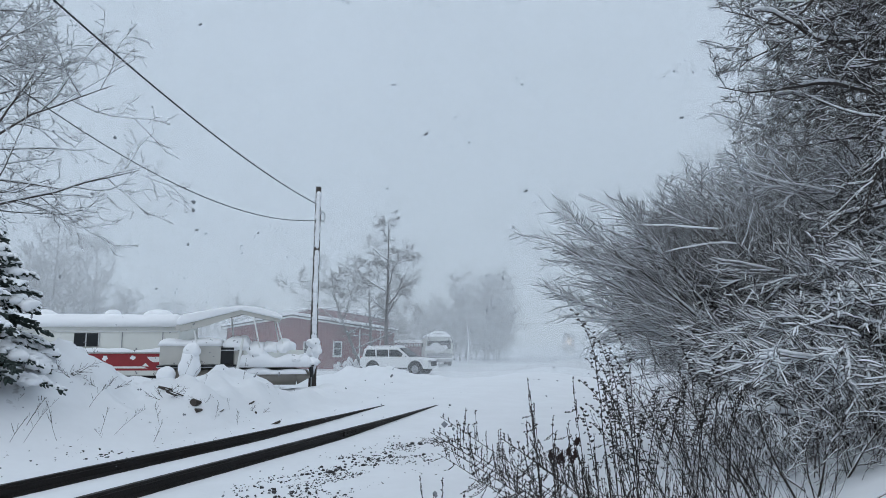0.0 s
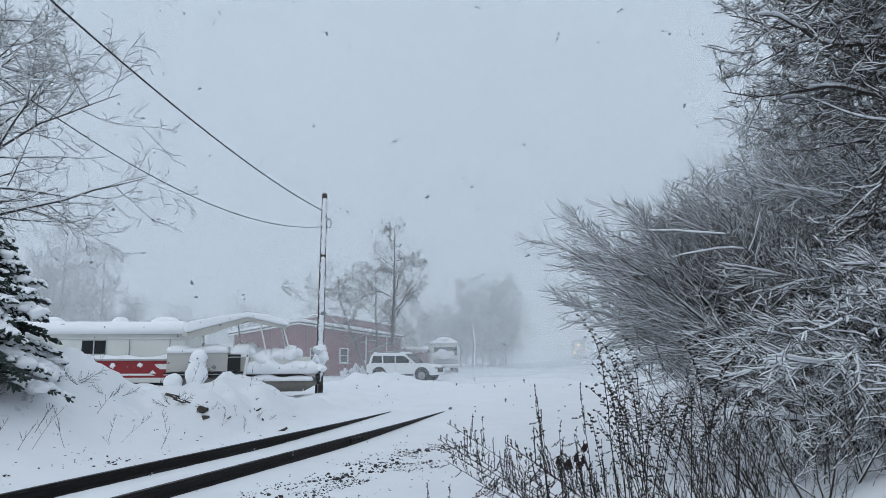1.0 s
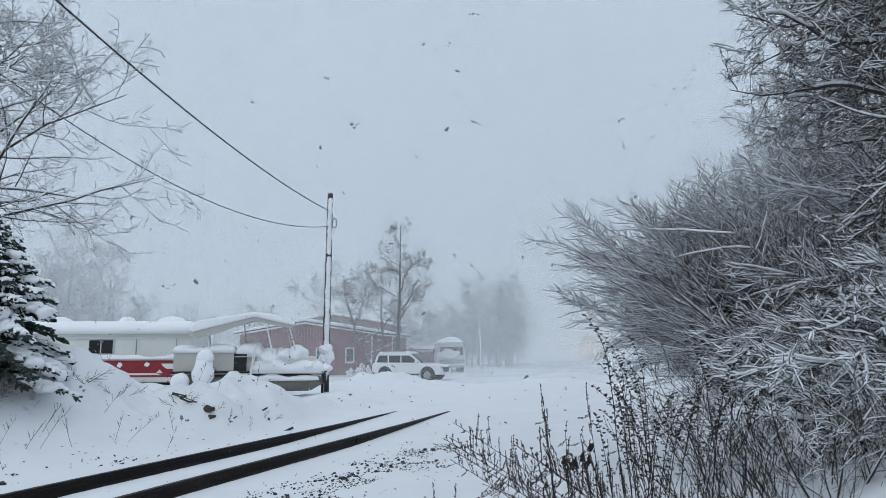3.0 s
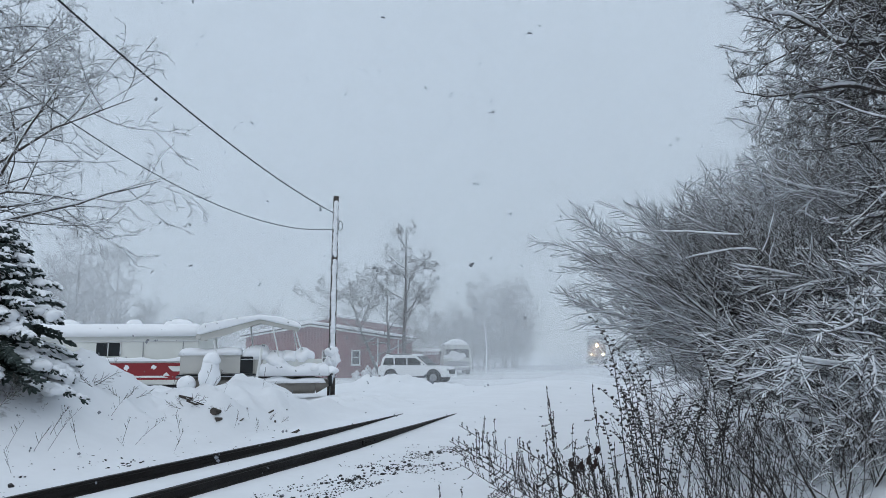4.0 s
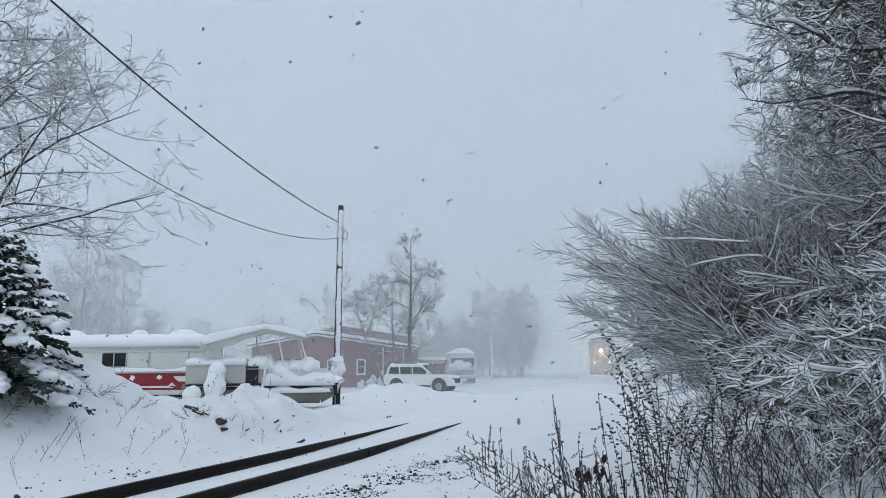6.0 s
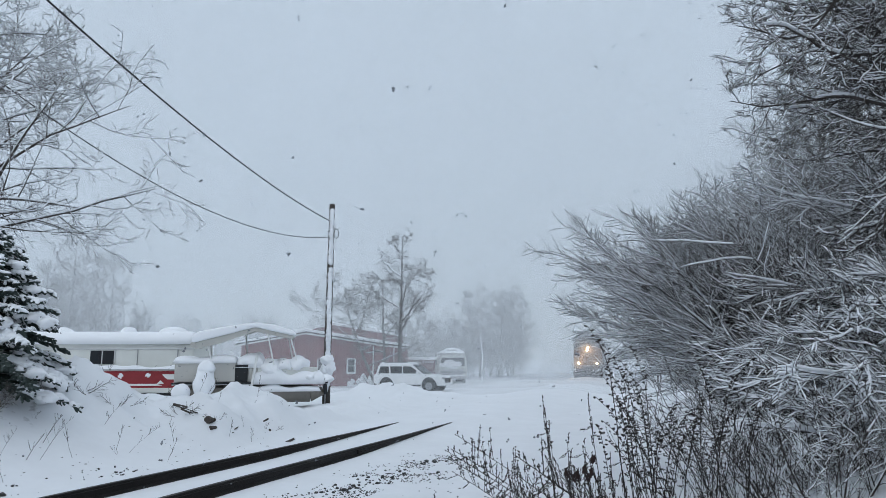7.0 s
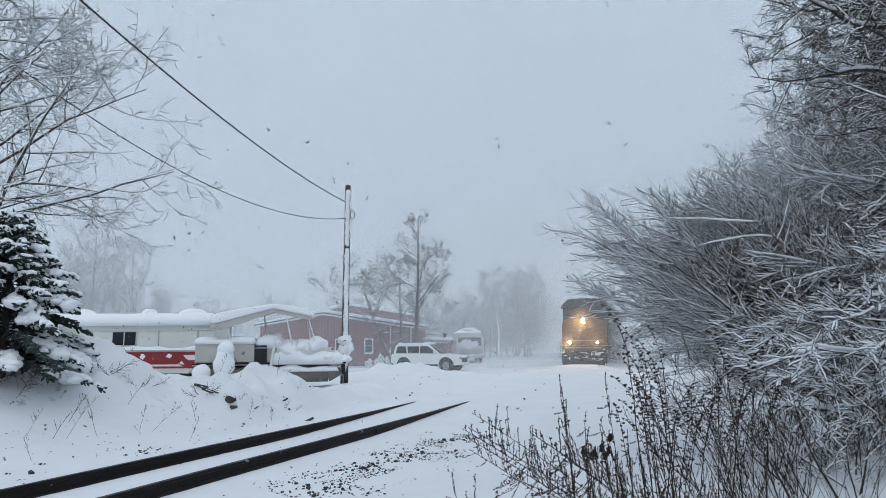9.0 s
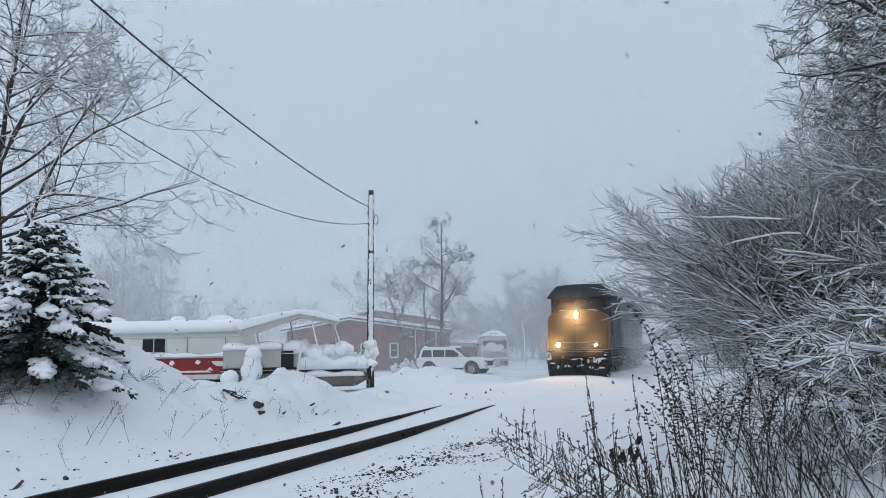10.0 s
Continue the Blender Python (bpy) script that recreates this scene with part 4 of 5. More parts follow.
def build_spruce():
    """Young spruce, its boughs bent under snow pads."""
    rng = random.Random(17)
    ob = empty("spruce_tree", at(-8.85, 12.5), "young dark spruce with boughs loaded with snow", "spruce")
    w = Wood()
    H = 3.25
    w.branch([Vector((0, 0, -0.2)), Vector((0.02, 0, 1.2)), Vector((0, 0, 2.2)), Vector((0, 0, H))], [0.09, 0.06, 0.035, 0.012], 8)
    o = new("trunk", mesh_from("trunk", w.v, w.f, M["bark"], True))
    o.parent = ob
    pads = bmesh.new()
    nv, nf, fv, ff = [], [], [], []
    n_b = 132
    for i in range(n_b):
        u = i / n_b
        z = 0.26 + (H - 0.38) * u ** 0.92
        reach = (1.78 * (1 - u) ** 0.85 + 0.13) * rng.uniform(0.75, 1.12)
        a = i * 2.39996 + rng.uniform(-0.3, 0.3)
        out = Vector((math.cos(a), math.sin(a), 0))
        side = Vector((-math.sin(a), math.cos(a), 0))
        rise = 0.35 * u
        pts = []
        for k in range(6):
            v = k / 5
            pts.append(Vector((0, 0, z)) + out * (reach * v) + Vector((0, 0, reach * (rise * v - (0.36 if u > 0.12 else 0.24) * (1 - u * 0.75) * v * v))))
        wb = Wood()
        wb.branch(pts, [0.016 * (1 - 0.75 * k / 5) for k in range(6)], 4)
        base = len(nv)
        nv += wb.v
        nf += [tuple(base + q for q in f) for f in wb.f]
        loaded = rng.random() > (0.8 if u < 0.12 else 0.4 if u < 0.25 else 0.12)
        for k in range(int(46 * reach) + 16):   # shoots, each a short brush of needles
            v = rng.uniform(0.18, 1.0)
            j = min(4, int(v * 5))
            p = pts[j].lerp(pts[j + 1], v * 5 - j)
            sgn = rng.choice((-1, 1))
            d = (out * rng.uniform(0.5, 1.0) + side * sgn * rng.uniform(0.3, 1.2) + Vector((0, 0, rng.uniform(-0.95, 0.10)))).normalized()
            ln = rng.uniform(0.10, 0.24) * (1.25 - 0.5 * v)
            e = p + d * ln
            if loaded and v > 0.3 and rng.random() < 0.6:   # snow lying along the shoot
                fat = rng.uniform(0.032, 0.066) * (1.2 - 0.5 * u)
                Wood.tube(fv, ff, [p - d * 0.03, p.lerp(e, 0.25), p.lerp(e, 0.7), e + d * 0.01], [0.012, fat, fat * rng.uniform(0.6, 1.0), 0.006], 6, 0.035, 0.75)
            start = len(nv)
            q = d.orthogonal().normalized()
            for c, r in ((p, 0.010), (p.lerp(e, 0.35), 0.026), (p.lerp(e, 0.8), 0.021), (e, 0.003)):
                for s in range(5):
                    x = q.copy()
                    x.rotate(Matrix.Rotation(s * 1.2566, 3, d))
                    nv.append(tuple(c + x * (r * rng.uniform(0.45, 1.5))))
            for rr in range(3):
                for s in range(5):
                    i0, i1 = start + rr * 5 + s, start + rr * 5 + (s + 1) % 5
                    nf.append((i0, i1, i1 + 5, i0 + 5))
        if not loaded or rng.random() < 0.5:
            continue
        c0 = rng.uniform(0.62, 0.85)
        for k in range(int(7 * reach) + 3):    # one drooping pad of snow, run together from lumps
            v = min(1.0, max(0.3, rng.gauss(c0, 0.14)))
            j = min(4, int(v * 5))
            p = pts[j].lerp(pts[j + 1], min(1, v * 5 - j))
            s = rng.uniform(0.06, 0.15) * (1.2 - 0.6 * u)
            off = rng.gauss(0, 0.10 * (1.2 - u))
            p = p + side * off + Vector((0, 0, 0.03 - 0.5 * abs(off)))
            blob(p.x, p.y, p.z, s * rng.uniform(0.8, 1.3), s * rng.uniform(0.8, 1.3), s * rng.uniform(0.5, 0.8), i * 1.3 + k, 0.6, pads, 2)
    o = new("crown", mesh_from("crown", nv, nf, M["needle"], False))
    o.parent = ob
    o = tagged(new("snow_cover", mesh_from("snow_cover", fv, ff, M["snow"], True)), "fingers of snow along the shoots", kind="stuff")
    o.parent = ob
    tagged(smooth(part("snow_cover", pads, M["snow"], ob, "pads of fresh snow on the boughs")), kind="stuff")


build_spruce()


def build_soil_shade():
    """Ground with needle litter under the spruce, free of snow, coloured dark for the boughs' shade."""
    rng = random.Random(5)
    verts, faces, nr, na = [], [], 7, 36
    cx, cy = -9.2, 12.35
    for i in range(nr + 1):
        for a in range(na):
            w = 2 * math.pi * a / na
            r = i / nr * (1 + 0.3 * noise.noise(Vector((math.cos(w) * 2, math.sin(w) * 2, 1))))
            x, y = cx + 1.7 * r * math.cos(w), cy + 0.95 * r * math.sin(w)
            verts.append((x, y, land(x, y) + 0.03 * (1 - i / nr) ** 0.5 + 0.008 * rng.random() - (0.03 if i == nr else 0)))
    for i in range(nr):
        for a in range(na):
            p, q = i * na + a, i * na + (a + 1) % na
            faces.append((p, q, q + na, p + na))
    tagged(new("shaded_soil", mesh_from("shaded_soil", verts, faces, M["soil"], True)), "dark soil and litter patch that stands in for shade under the spruce", "soil", kind="structure")


build_soil_shade()

ARCH = [(11, 0.035, -0.052, 21, 0.20, 24, 0.36, 0.025, 5), (6, 0.08, -0.012, 14, 0.08, 30, 0.44, 0.0125, 4), (4, 0.10, 0.05, 0, 0, 0, 0, 0.0055, 3)]
TANGLE = [(6, 0.10, -0.02, 9, 0.15, 34, 0.45, 0.011, 4), (4, 0.13, 0.02, 7, 0.12, 36, 0.5, 0.007, 3), (3, 0.16, 0.03, 0, 0, 0, 0, 0.004, 3)]
BRUSH = [(7, 0.09, -0.04, 11, 0.12, 28, 0.45, 0.021, 4), (5, 0.10, -0.015, 9, 0.12, 32, 0.48, 0.016, 4), (2, 0.14, 0.02, 0, 0, 0, 0, 0.0, 3)]
HEAVY = [(10, 0.10, -0.06, 14, 0.12, 32, 0.36, 0.030, 5), (6, 0.11, -0.04, 10, 0.10, 34, 0.42, 0.017, 4), (4, 0.12, -0.02, 0, 0, 0, 0, 0.008, 3)]
BARE = [q[:7] + (0.0,) + q[8:] for q in TANGLE]
LADEN = [(9, 0.12, -0.08, 15, 0.10, 34, 0.42, 0.034, 4), (6, 0.10, -0.05, 11, 0.12, 34, 0.45, 0.018, 4), (4, 0.10, -0.03, 0, 0, 0, 0, 0.0095, 3)]


def shrub(seed, stems, length, low, high, spec, r=0.022, foot=0.35, sway=0.45, back=0.0, bend=(0, 0, 0), steep=0.0, vary=(0.65, 1.08)):
    """Stems that lean towards -x, at angles from low to high over the ground; back: share that lean the other way."""
    rng = random.Random(seed)
    w = Wood(0.0026, bend)
    for i in range(stems):
        e = radians(low + (high - low) * (i + rng.random()) / stems)
        sgn = 1 if rng.random() < back else -1
        d = Vector((sgn * math.cos(e), rng.gauss(0, sway), math.sin(e)))
        w.grow(rng, Vector((rng.gauss(0, foot), rng.gauss(0, foot), -0.1)), d, length * rng.uniform(*vary) * (1.08 - steep * (e - radians(low)) / radians(high - low)), r * rng.uniform(0.7, 1.2), 0, spec)
    return [("crown", w)]


def build_shrubs():
    plant("shrub", at(5.25, 9.9), "big arching bare shrub thickly furred with snow", "shrub", shrub(2, 56, 4.15, 58, 88, ARCH, 0.026, 0.30, 0.26, 0.0, (-0.012, 0, 0), 0.30, (0.75, 1.0)), M["bark"])
    plant("shrub", at(4.45, 8.2), "dark tangled bare shrub with little snow", "shrub", shrub(6, 34, 2.0, 30, 88, TANGLE, 0.014, 0.5, 0.5, 0.3), M["bark"])
    plant("shrub", at(3.3, 6.4), "dark tangled bare shrub with little snow", "shrub", shrub(7, 22, 1.15, 35, 88, TANGLE, 0.010, 0.4, 0.5, 0.3), M["bark"])
    a = plant("shrub", at(6.4, 11.0), "dense bare brush on the slope under snow", "shrub", shrub(12, 30, 3.2, 50, 90, BRUSH, 0.024, 0.5, 0.45, 0.4), M["bark_snowy"], "brush on the slope")
    b = plant("shrub", at(8.5, 15.0), "dense bare brush on the slope under snow", "shrub", shrub(13, 30, 4.2, 66, 90, BRUSH, 0.026, 0.6, 0.4, 0.4), M["bark_snowy"], "brush on the slope")
    c = plant("shrub", at(4.9, 7.3), "dense low brush bent down by thick snow", "shrub", shrub(14, 30, 1.9, 30, 85, LADEN, 0.012, 0.45, 0.6, 0.35), M["bark"], "brush on the slope")
    d = plant("shrub", at(6.9, 9.9), "tall brush bowed under heavy snow on the slope", "shrub", shrub(15, 24, 3.5, 56, 88, HEAVY, 0.022, 0.5, 0.45, 0.25), M["bark_snowy"], "brush on the slope")
    copy_thing(d, at(8.0, 11.2, 35)).scale = (1.2, 1.2, 1.2)
    rng = random.Random(9)
    for k, (x, y, s) in enumerate(((7.8, 11.2, 1.1), (9.6, 13.6, 1.2), (6.8, 8.8, 0.95), (11.0, 17.5, 1.25), (9.3, 18.5, 0.95), (12.6, 22.5, 1.35), (11.0, 23.5, 1.0), (11.8, 29.0, 1.4),
                                   (6.9, 12.9, 1.0), (8.0, 17.5, 1.05), (9.6, 20.5, 1.2))):
        t = copy_thing((a, b)[k % 2], at(x, y, rng.uniform(-50, 50)))
        t.scale = (s, s, s)
    for x, y, s in ((6.1, 8.0, 1.15), (6.2, 6.6, 0.9), (5.6, 7.0, 1.1)):
        copy_thing(c, at(x, y, rng.uniform(-40, 40))).scale = (s, s, s)
    heap = plant("shrub", at(-6.0, 15.1), "few dead twigs sticking out of the snow heap", "shrub", shrub(19, 5, 0.42, 8, 60, BARE[:2], 0.008, 0.14, 0.7, 0.5), M["stalk"], "low bushes on the bank")
    for x, y, turn, s in ((-7.6, 13.9, 40, 1.2), (-7.1, 14.3, 160, 1.0), (-4.7, 16.9, 90, 0.8), (-5.4, 15.3, 300, 0.8)):
        copy_thing(heap, at(x, y, turn)).scale = (s, s, s)
    plant("shrub", at(-8.7, 11.6), "thin dark bush at the foot of the spruce", "shrub", shrub(16, 14, 0.8, 20, 80, BARE, 0.006, 0.5, 0.6, 0.5), M["bark"], "low bushes on the bank")
    # tree that hangs over from the slope
    rng = random.Random(77)
    w, tr = Wood(0.0030), Wood()
    pts = [Vector((0, 0, -0.3)), Vector((-0.1, 0, 1.5)), Vector((-0.25, -0.05, 3.2)), Vector((-0.5, -0.1, 5.2)), Vector((-0.7, -0.1, 7.5))]
    tr.branch(pts, [0.16, 0.14, 0.12, 0.08, 0.03], 9)
    spec = [(12, 0.22, -0.01, 11, 0.18, 46, 0.42, 0.022, 6), (7, 0.24, -0.01, 9, 0.12, 44, 0.48, 0.012, 4), (4, 0.26, -0.02, 4, 0.2, 42, 0.5, 0.006, 3), (3, 0.22, 0, 0, 0, 0, 0, 0.0, 3)]
    for k in range(21):
        u = 0.36 + 0.61 * k / 21
        j = min(3, int(u * 4))
        p = pts[j].lerp(pts[j + 1], u * 4 - j)
        w.grow(rng, p, Vector((-1.0, rng.uniform(-0.9, 0.7), rng.uniform(-0.25, 0.45))), rng.uniform(1.6, 2.5), 0.030, 0, spec)
    leaning = plant("tree", at(5.9, 7.6), "crooked tree overhanging the line, limbs heavy with snow", "tree", [("trunk", tr), ("crown", w)], M["bark"])
    copy_thing(leaning, at(7.3, 9.3, 25)).scale = (1.1, 1.1, 1.05)
    copy_thing(leaning, at(6.7, 8.5, -22)).scale = (0.92, 0.92, 0.88)


build_shrubs()


# ---- dry weeds ----
def weed_mesh(seed, height, lean, plume):
    """A dry stalk with short side sprays, and seed heads on it."""
    rng = random.Random(seed)
    w = Wood()
    pts, q, d = [Vector((0, 0, -0.05))], Vector((0, 0, -0.05)), Vector((lean, rng.gauss(0, 0.1), 1)).normalized()
    for k in range(8):
        d = (d + Vector((lean * 0.10 + rng.gauss(0, 0.04), rng.gauss(0, 0.04), 0))).normalized()
        q = q + d * height / 8
        pts.append(q.copy())
    w.branch(pts, [0.0024 * (1 - 0.7 * k / 8) + 0.0010 for k in range(9)], 4)
    for k in range(plume):
        u = 0.35 + 0.64 * rng.random()
        j = min(7, int(u * 8))
        p = pts[j].lerp(pts[j + 1], u * 8 - j)
        a = rng.uniform(0, 6.28)
        e = Vector((math.cos(a) * 0.6 + lean * 0.4, math.sin(a) * 0.6, 1.0)).normalized()
        ln = height * rng.uniform(0.10, 0.26) * (1.25 - u)  + 0.03
        tip = [p, p + e * ln * 0.5, p + (e + Vector((0, 0, 0.25))) * ln]
        w.branch(tip, [0.0017, 0.0014, 0.0011], 3)
        for m in range(9):
            s = tip[1].lerp(tip[2], rng.random()) if m > 1 else tip[0].lerp(tip[1], rng.random())
            f = (e + Vector((rng.gauss(0, 0.6), rng.gauss(0, 0.6), 0.2))).normalized()
            w.branch([s, s + f * rng.uniform(0.003, 0.006), s + f * rng.uniform(0.008, 0.014)], [0.0009, 0.0034, 0.0009], 3)
    return w


def buds(w, rng, a, b, n, r):
    """Small seed buds along a twig from a to b."""
    for m in range(n):
        s = a.lerp(b, rng.random())
        f = ((b - a).normalized() + Vector((rng.gauss(0, 0.7), rng.gauss(0, 0.7), rng.gauss(0, 0.4)))).normalized()
        ln = rng.uniform(0.006, 0.014)
        w.branch([s, s + f * ln * 0.5, s + f * ln], [0.0005, r * rng.uniform(0.7, 1.3), 0.0005], 3)


def arching_stalk(seed, length, tilt, sag, sprays):
    """A long stalk bowed to one side, with upright sprays of buds along its outer part."""
    rng = random.Random(seed)
    w = Wood()
    d = Vector((-math.sin(radians(tilt)), rng.gauss(0, 0.10), math.cos(radians(tilt))))
    q = Vector((0, 0, -0.08))
    pts = [q.copy()]
    for k in range(14):
        d = (d + Vector((rng.gauss(0, 0.02), rng.gauss(0, 0.02), -sag))).normalized()
        q = q + d * length / 14
        pts.append(q.copy())
    w.branch(pts, [0.0050 * (1 - 0.65 * k / 14) for k in range(15)], 4)
    buds(w, rng, pts[12], pts[14], 14, 0.0042)
    for k in range(sprays):
        u = 0.42 + 0.57 * (k + rng.random()) / sprays
        j = min(13, int(u * 14))
        p = pts[j].lerp(pts[j + 1], u * 14 - j)
        e = Vector((rng.gauss(-0.25, 0.22), rng.gauss(0, 0.25), rng.choice((1.0, 1.0, 1.0, -0.4)))).normalized()
        ln = rng.choice((0.05, 0.08, 0.12, 0.22)) * rng.uniform(0.8, 1.3) * (1.35 - 0.7 * u)
        m = p + e * ln * 0.5 + Vector((0.15 * ln * e.x, 0, 0))
        tip = p + (e + Vector((0, 0, 0.3))).normalized() * ln
        w.branch([p, m, tip], [0.0020, 0.0018, 0.0012], 3)
        buds(w, rng, p.lerp(m, 0.4), tip, int(ln * 80) + 3, 0.0042)
    return w


def plumed_stalk(seed, height, lean):
    """An upright stalk with a nodding plume of withered flowers and a few limp leaves."""
    rng = random.Random(seed)
    w = Wood()
    q, d = Vector((0, 0, -0.05)), Vector((lean, rng.gauss(0, 0.08), 1)).normalized()
    pts = [q.copy()]
    for k in range(12):
        d = (d + Vector((rng.gauss(0, 0.03), rng.gauss(0, 0.03), 0)) + (Vector((0.20 * (1 if lean > 0 else -1), 0, -0.16)) if k > 9 else Vector())).normalized()
        q = q + d * height / 12
        pts.append(q.copy())
    w.branch(pts, [0.0045 * (1 - 0.55 * k / 12) for k in range(13)], 4)
    for k in range(26):
        u = 0.60 + 0.40 * (k + rng.random()) / 26
        j = min(11, int(u * 12))
        p = pts[j].lerp(pts[j + 1], u * 12 - j)
        a, ln = rng.uniform(0, 6.28), rng.uniform(0.02, 0.075) * (1.5 - u)
        e = Vector((math.cos(a), math.sin(a), 0.5)).normalized()
        tip = p + e * ln + Vector((0, 0, -0.2 * ln))
        w.branch([p, p + e * ln * 0.6, tip], [0.0016, 0.0016, 0.0010], 3)
        buds(w, rng, p.lerp(tip, 0.2), tip, 7, 0.0072 if u > 0.8 else 0.0042)
    for k in range(5):
        u = rng.uniform(0.25, 0.6)
        p = pts[int(u * 12)]
        a = rng.uniform(0, 6.28)
        e = Vector((math.cos(a), math.sin(a), -0.8)) * rng.uniform(0.02, 0.05)
        w.branch([p, p + e * 0.5 + Vector((0, 0, 0.01)), p + e], [0.0012, 0.0055, 0.0008], 3)
    return w


def build_weeds():
    rng = random.Random(23)
    bowed = [arching_stalk(100 + k, (1.8, 1.95, 1.6, 1.7, 1.4)[k], (50, 54, 46, 57, 42)[k], (0.020, 0.016, 0.02, 0.018, 0.02)[k], (32, 36, 28, 30, 26)[k]) for k in range(5)]
    slim = [arching_stalk(120 + k, (1.42, 1.30, 1.15)[k], (9, 4, 14)[k], 0.0, 22) for k in range(3)]
    plumed = [plumed_stalk(140 + k, (1.85, 1.7, 1.62, 1.5, 1.4)[k], (-0.12, -0.03, 0.06, -0.2, 0.12)[k]) for k in range(5)]
    canes = [weed_mesh(160 + k, (1.5, 1.3, 1.65, 1.1)[k], (-0.3, -0.15, -0.45, 0.1)[k], 14) for k in range(4)]
    kinds = {name: [mesh_from("stalk", w.v, w.f, M["stalk"]) for w in ws] for name, ws in (("bowed", bowed), ("slim", slim), ("plumed", plumed), ("cane", canes))}
    clumps = [("bowed", 1.55, 4.15, 9, 0.10, "long bowed weed stalks fringed with dark buds"), ("bowed", 1.75, 4.5, 6, 0.16, "long bowed weed stalks fringed with dark buds"),
              ("slim", 0.74, 4.3, 5, 0.07, "slender upright weeds with fine dark buds"), ("slim", 1.08, 4.5, 5, 0.08, "slender upright weeds with fine dark buds"),
              ("plumed", 1.22, 4.45, 15, 0.12, "upright dry weeds with nodding withered plumes"), ("plumed", 1.48, 4.8, 12, 0.16, "upright dry weeds with nodding withered plumes"),
              ("cane", 1.8, 4.7, 12, 0.24, "thin dark canes standing in the snow"), ("cane", 2.35, 5.1, 12, 0.32, "thin dark canes standing in the snow"), ("cane", 2.2, 4.4, 8, 0.28, "thin dark canes standing in the snow")]
    for kind, x, y, n, spread, label in clumps:
        cl = empty("weed_clump", at(x, y, 0, 0.02), label, "weeds", "dry weeds by the track")
        for i in range(n):
            o = new("stalk", kinds[kind][(i + rng.randrange(2)) % len(kinds[kind])])
            o.parent = cl
            s = rng.uniform(0.82, 1.08)
            dx, dy = rng.gauss(0, spread), rng.gauss(0, spread)
            o.matrix_local = Matrix.LocRotScale((dx, dy, land(x + dx, y + dy) - land(x, y)), Euler((0, 0, rng.gauss(0, 0.22 if kind == "bowed" else 0.7))), (s, s, s))
    # sparse stalks on the far bank
    for k, (x, y, h, lean) in enumerate(((-7.0, 11.6, 1.0, 0.5), (-6.6, 12.0, 0.8, -0.3), (-6.2, 13.0, 0.85, 0.7), (-5.5, 13.2, 0.5, 0.1), (-7.3, 11.0, 0.6, 0.2), (-5.0, 15.2, 0.45, 0.1), (-4.6, 15.6, 0.4, -0.1), (-8.0, 10.2, 0.8, 0.3), (-8.3, 9.8, 0.7, 0.2))):
        w = weed_mesh(300 + k, h, lean, 7)
        o = new("weed", mesh_from("weed", w.v, w.f, M["stalk"]))
        o.matrix_world = at(x, y)
        tagged(o, "single dry weed stalk on the snowy bank", "weeds", group="stalks on the bank")
    kinds = []
    for k in range(5):
        w = weed_mesh(400 + k, 0.5, rng.uniform(-0.6, 0.8), 5)
        kinds.append(mesh_from("weed", w.v, w.f, M["stalk"]))
    for k in range(34):
        y = rng.uniform(8.5, 19)
        x = track_x(y) - rng.uniform(2.6, 5.6)
        o = new("weed", kinds[k % 5])
        s = rng.uniform(0.35, 1.5)
        o.matrix_world = at(x, y, rng.uniform(0, 360)) @ Matrix.Diagonal((s, s, s, 1))
        tagged(o, "short dry stalk poking out of the snowy bank", "weeds", group="stalks on the bank")
    for k, (x, y, r, ln, turn) in enumerate(((-5.42, 15.2, 0.085, 0.20, 75), (-5.32, 15.1, 0.05, 0.16, 60), (-5.85, 15.1, 0.022, 0.55, 70), (-6.15, 15.3, 0.03, 0.3, 30), (-5.95, 15.2, 0.016, 0.5, 10), (-5.0, 15.6, 0.014, 0.3, 80), (-4.75, 17.1, 0.03, 0.25, 60), (-4.55, 16.9, 0.025, 0.2, 100), (-3.95, 16.3, 0.035, 0.3, 20), (-7.6, 9.6, 0.03, 0.5, 35), (-6.7, 9.2, 0.025, 0.4, 100))):
        bm = bmesh.new()
        rod((-ln / 2, 0, 0), (ln / 2, 0, 0), r, r * 0.85, 9, bm)
        for v in bm.verts:
            v.co += Vector((0, noise.noise(v.co * 9) * r * 0.4, noise.noise(v.co * 7 + Vector((3, 0, 0))) * r * 0.4))
        o = part("log", bm, M["pole"])
        o.matrix_world = pose(x, y, land(x, y) + r * 0.1, 0, rng.uniform(-25, 25), turn)
        tagged(o, "short weathered log end sticking out of the snow", "log", group="wood in the snow bank")
    verts, faces = [], []
    for k in range(170):   # bark crumbs, leaves and twigs blown onto the snow
        y = rng.uniform(8.2, 16.5)
        x = track_x(y) - 1.6 - abs(rng.gauss(0, 1.7))
        if noise.noise(Vector((x * 0.9, y * 0.9, 7))) < -0.05:
            continue
        r, a, z = rng.uniform(0.008, 0.035), rng.uniform(0, 6.3), land(x, y) + 0.004
        ca, sa, t = math.cos(a) * r, math.sin(a) * r, rng.uniform(0.15, 0.5)
        s = len(verts)
        verts += [(x - ca, y - sa, z), (x + sa * t, y - ca * t, z + r * 0.25), (x + ca, y + sa, z + r * 0.1), (x - sa * t, y + ca * t, z), (x, y, z + r * 0.4)]
        faces += [(s, s + 1, s + 4), (s + 1, s + 2, s + 4), (s + 2, s + 3, s + 4), (s + 3, s, s + 4)]
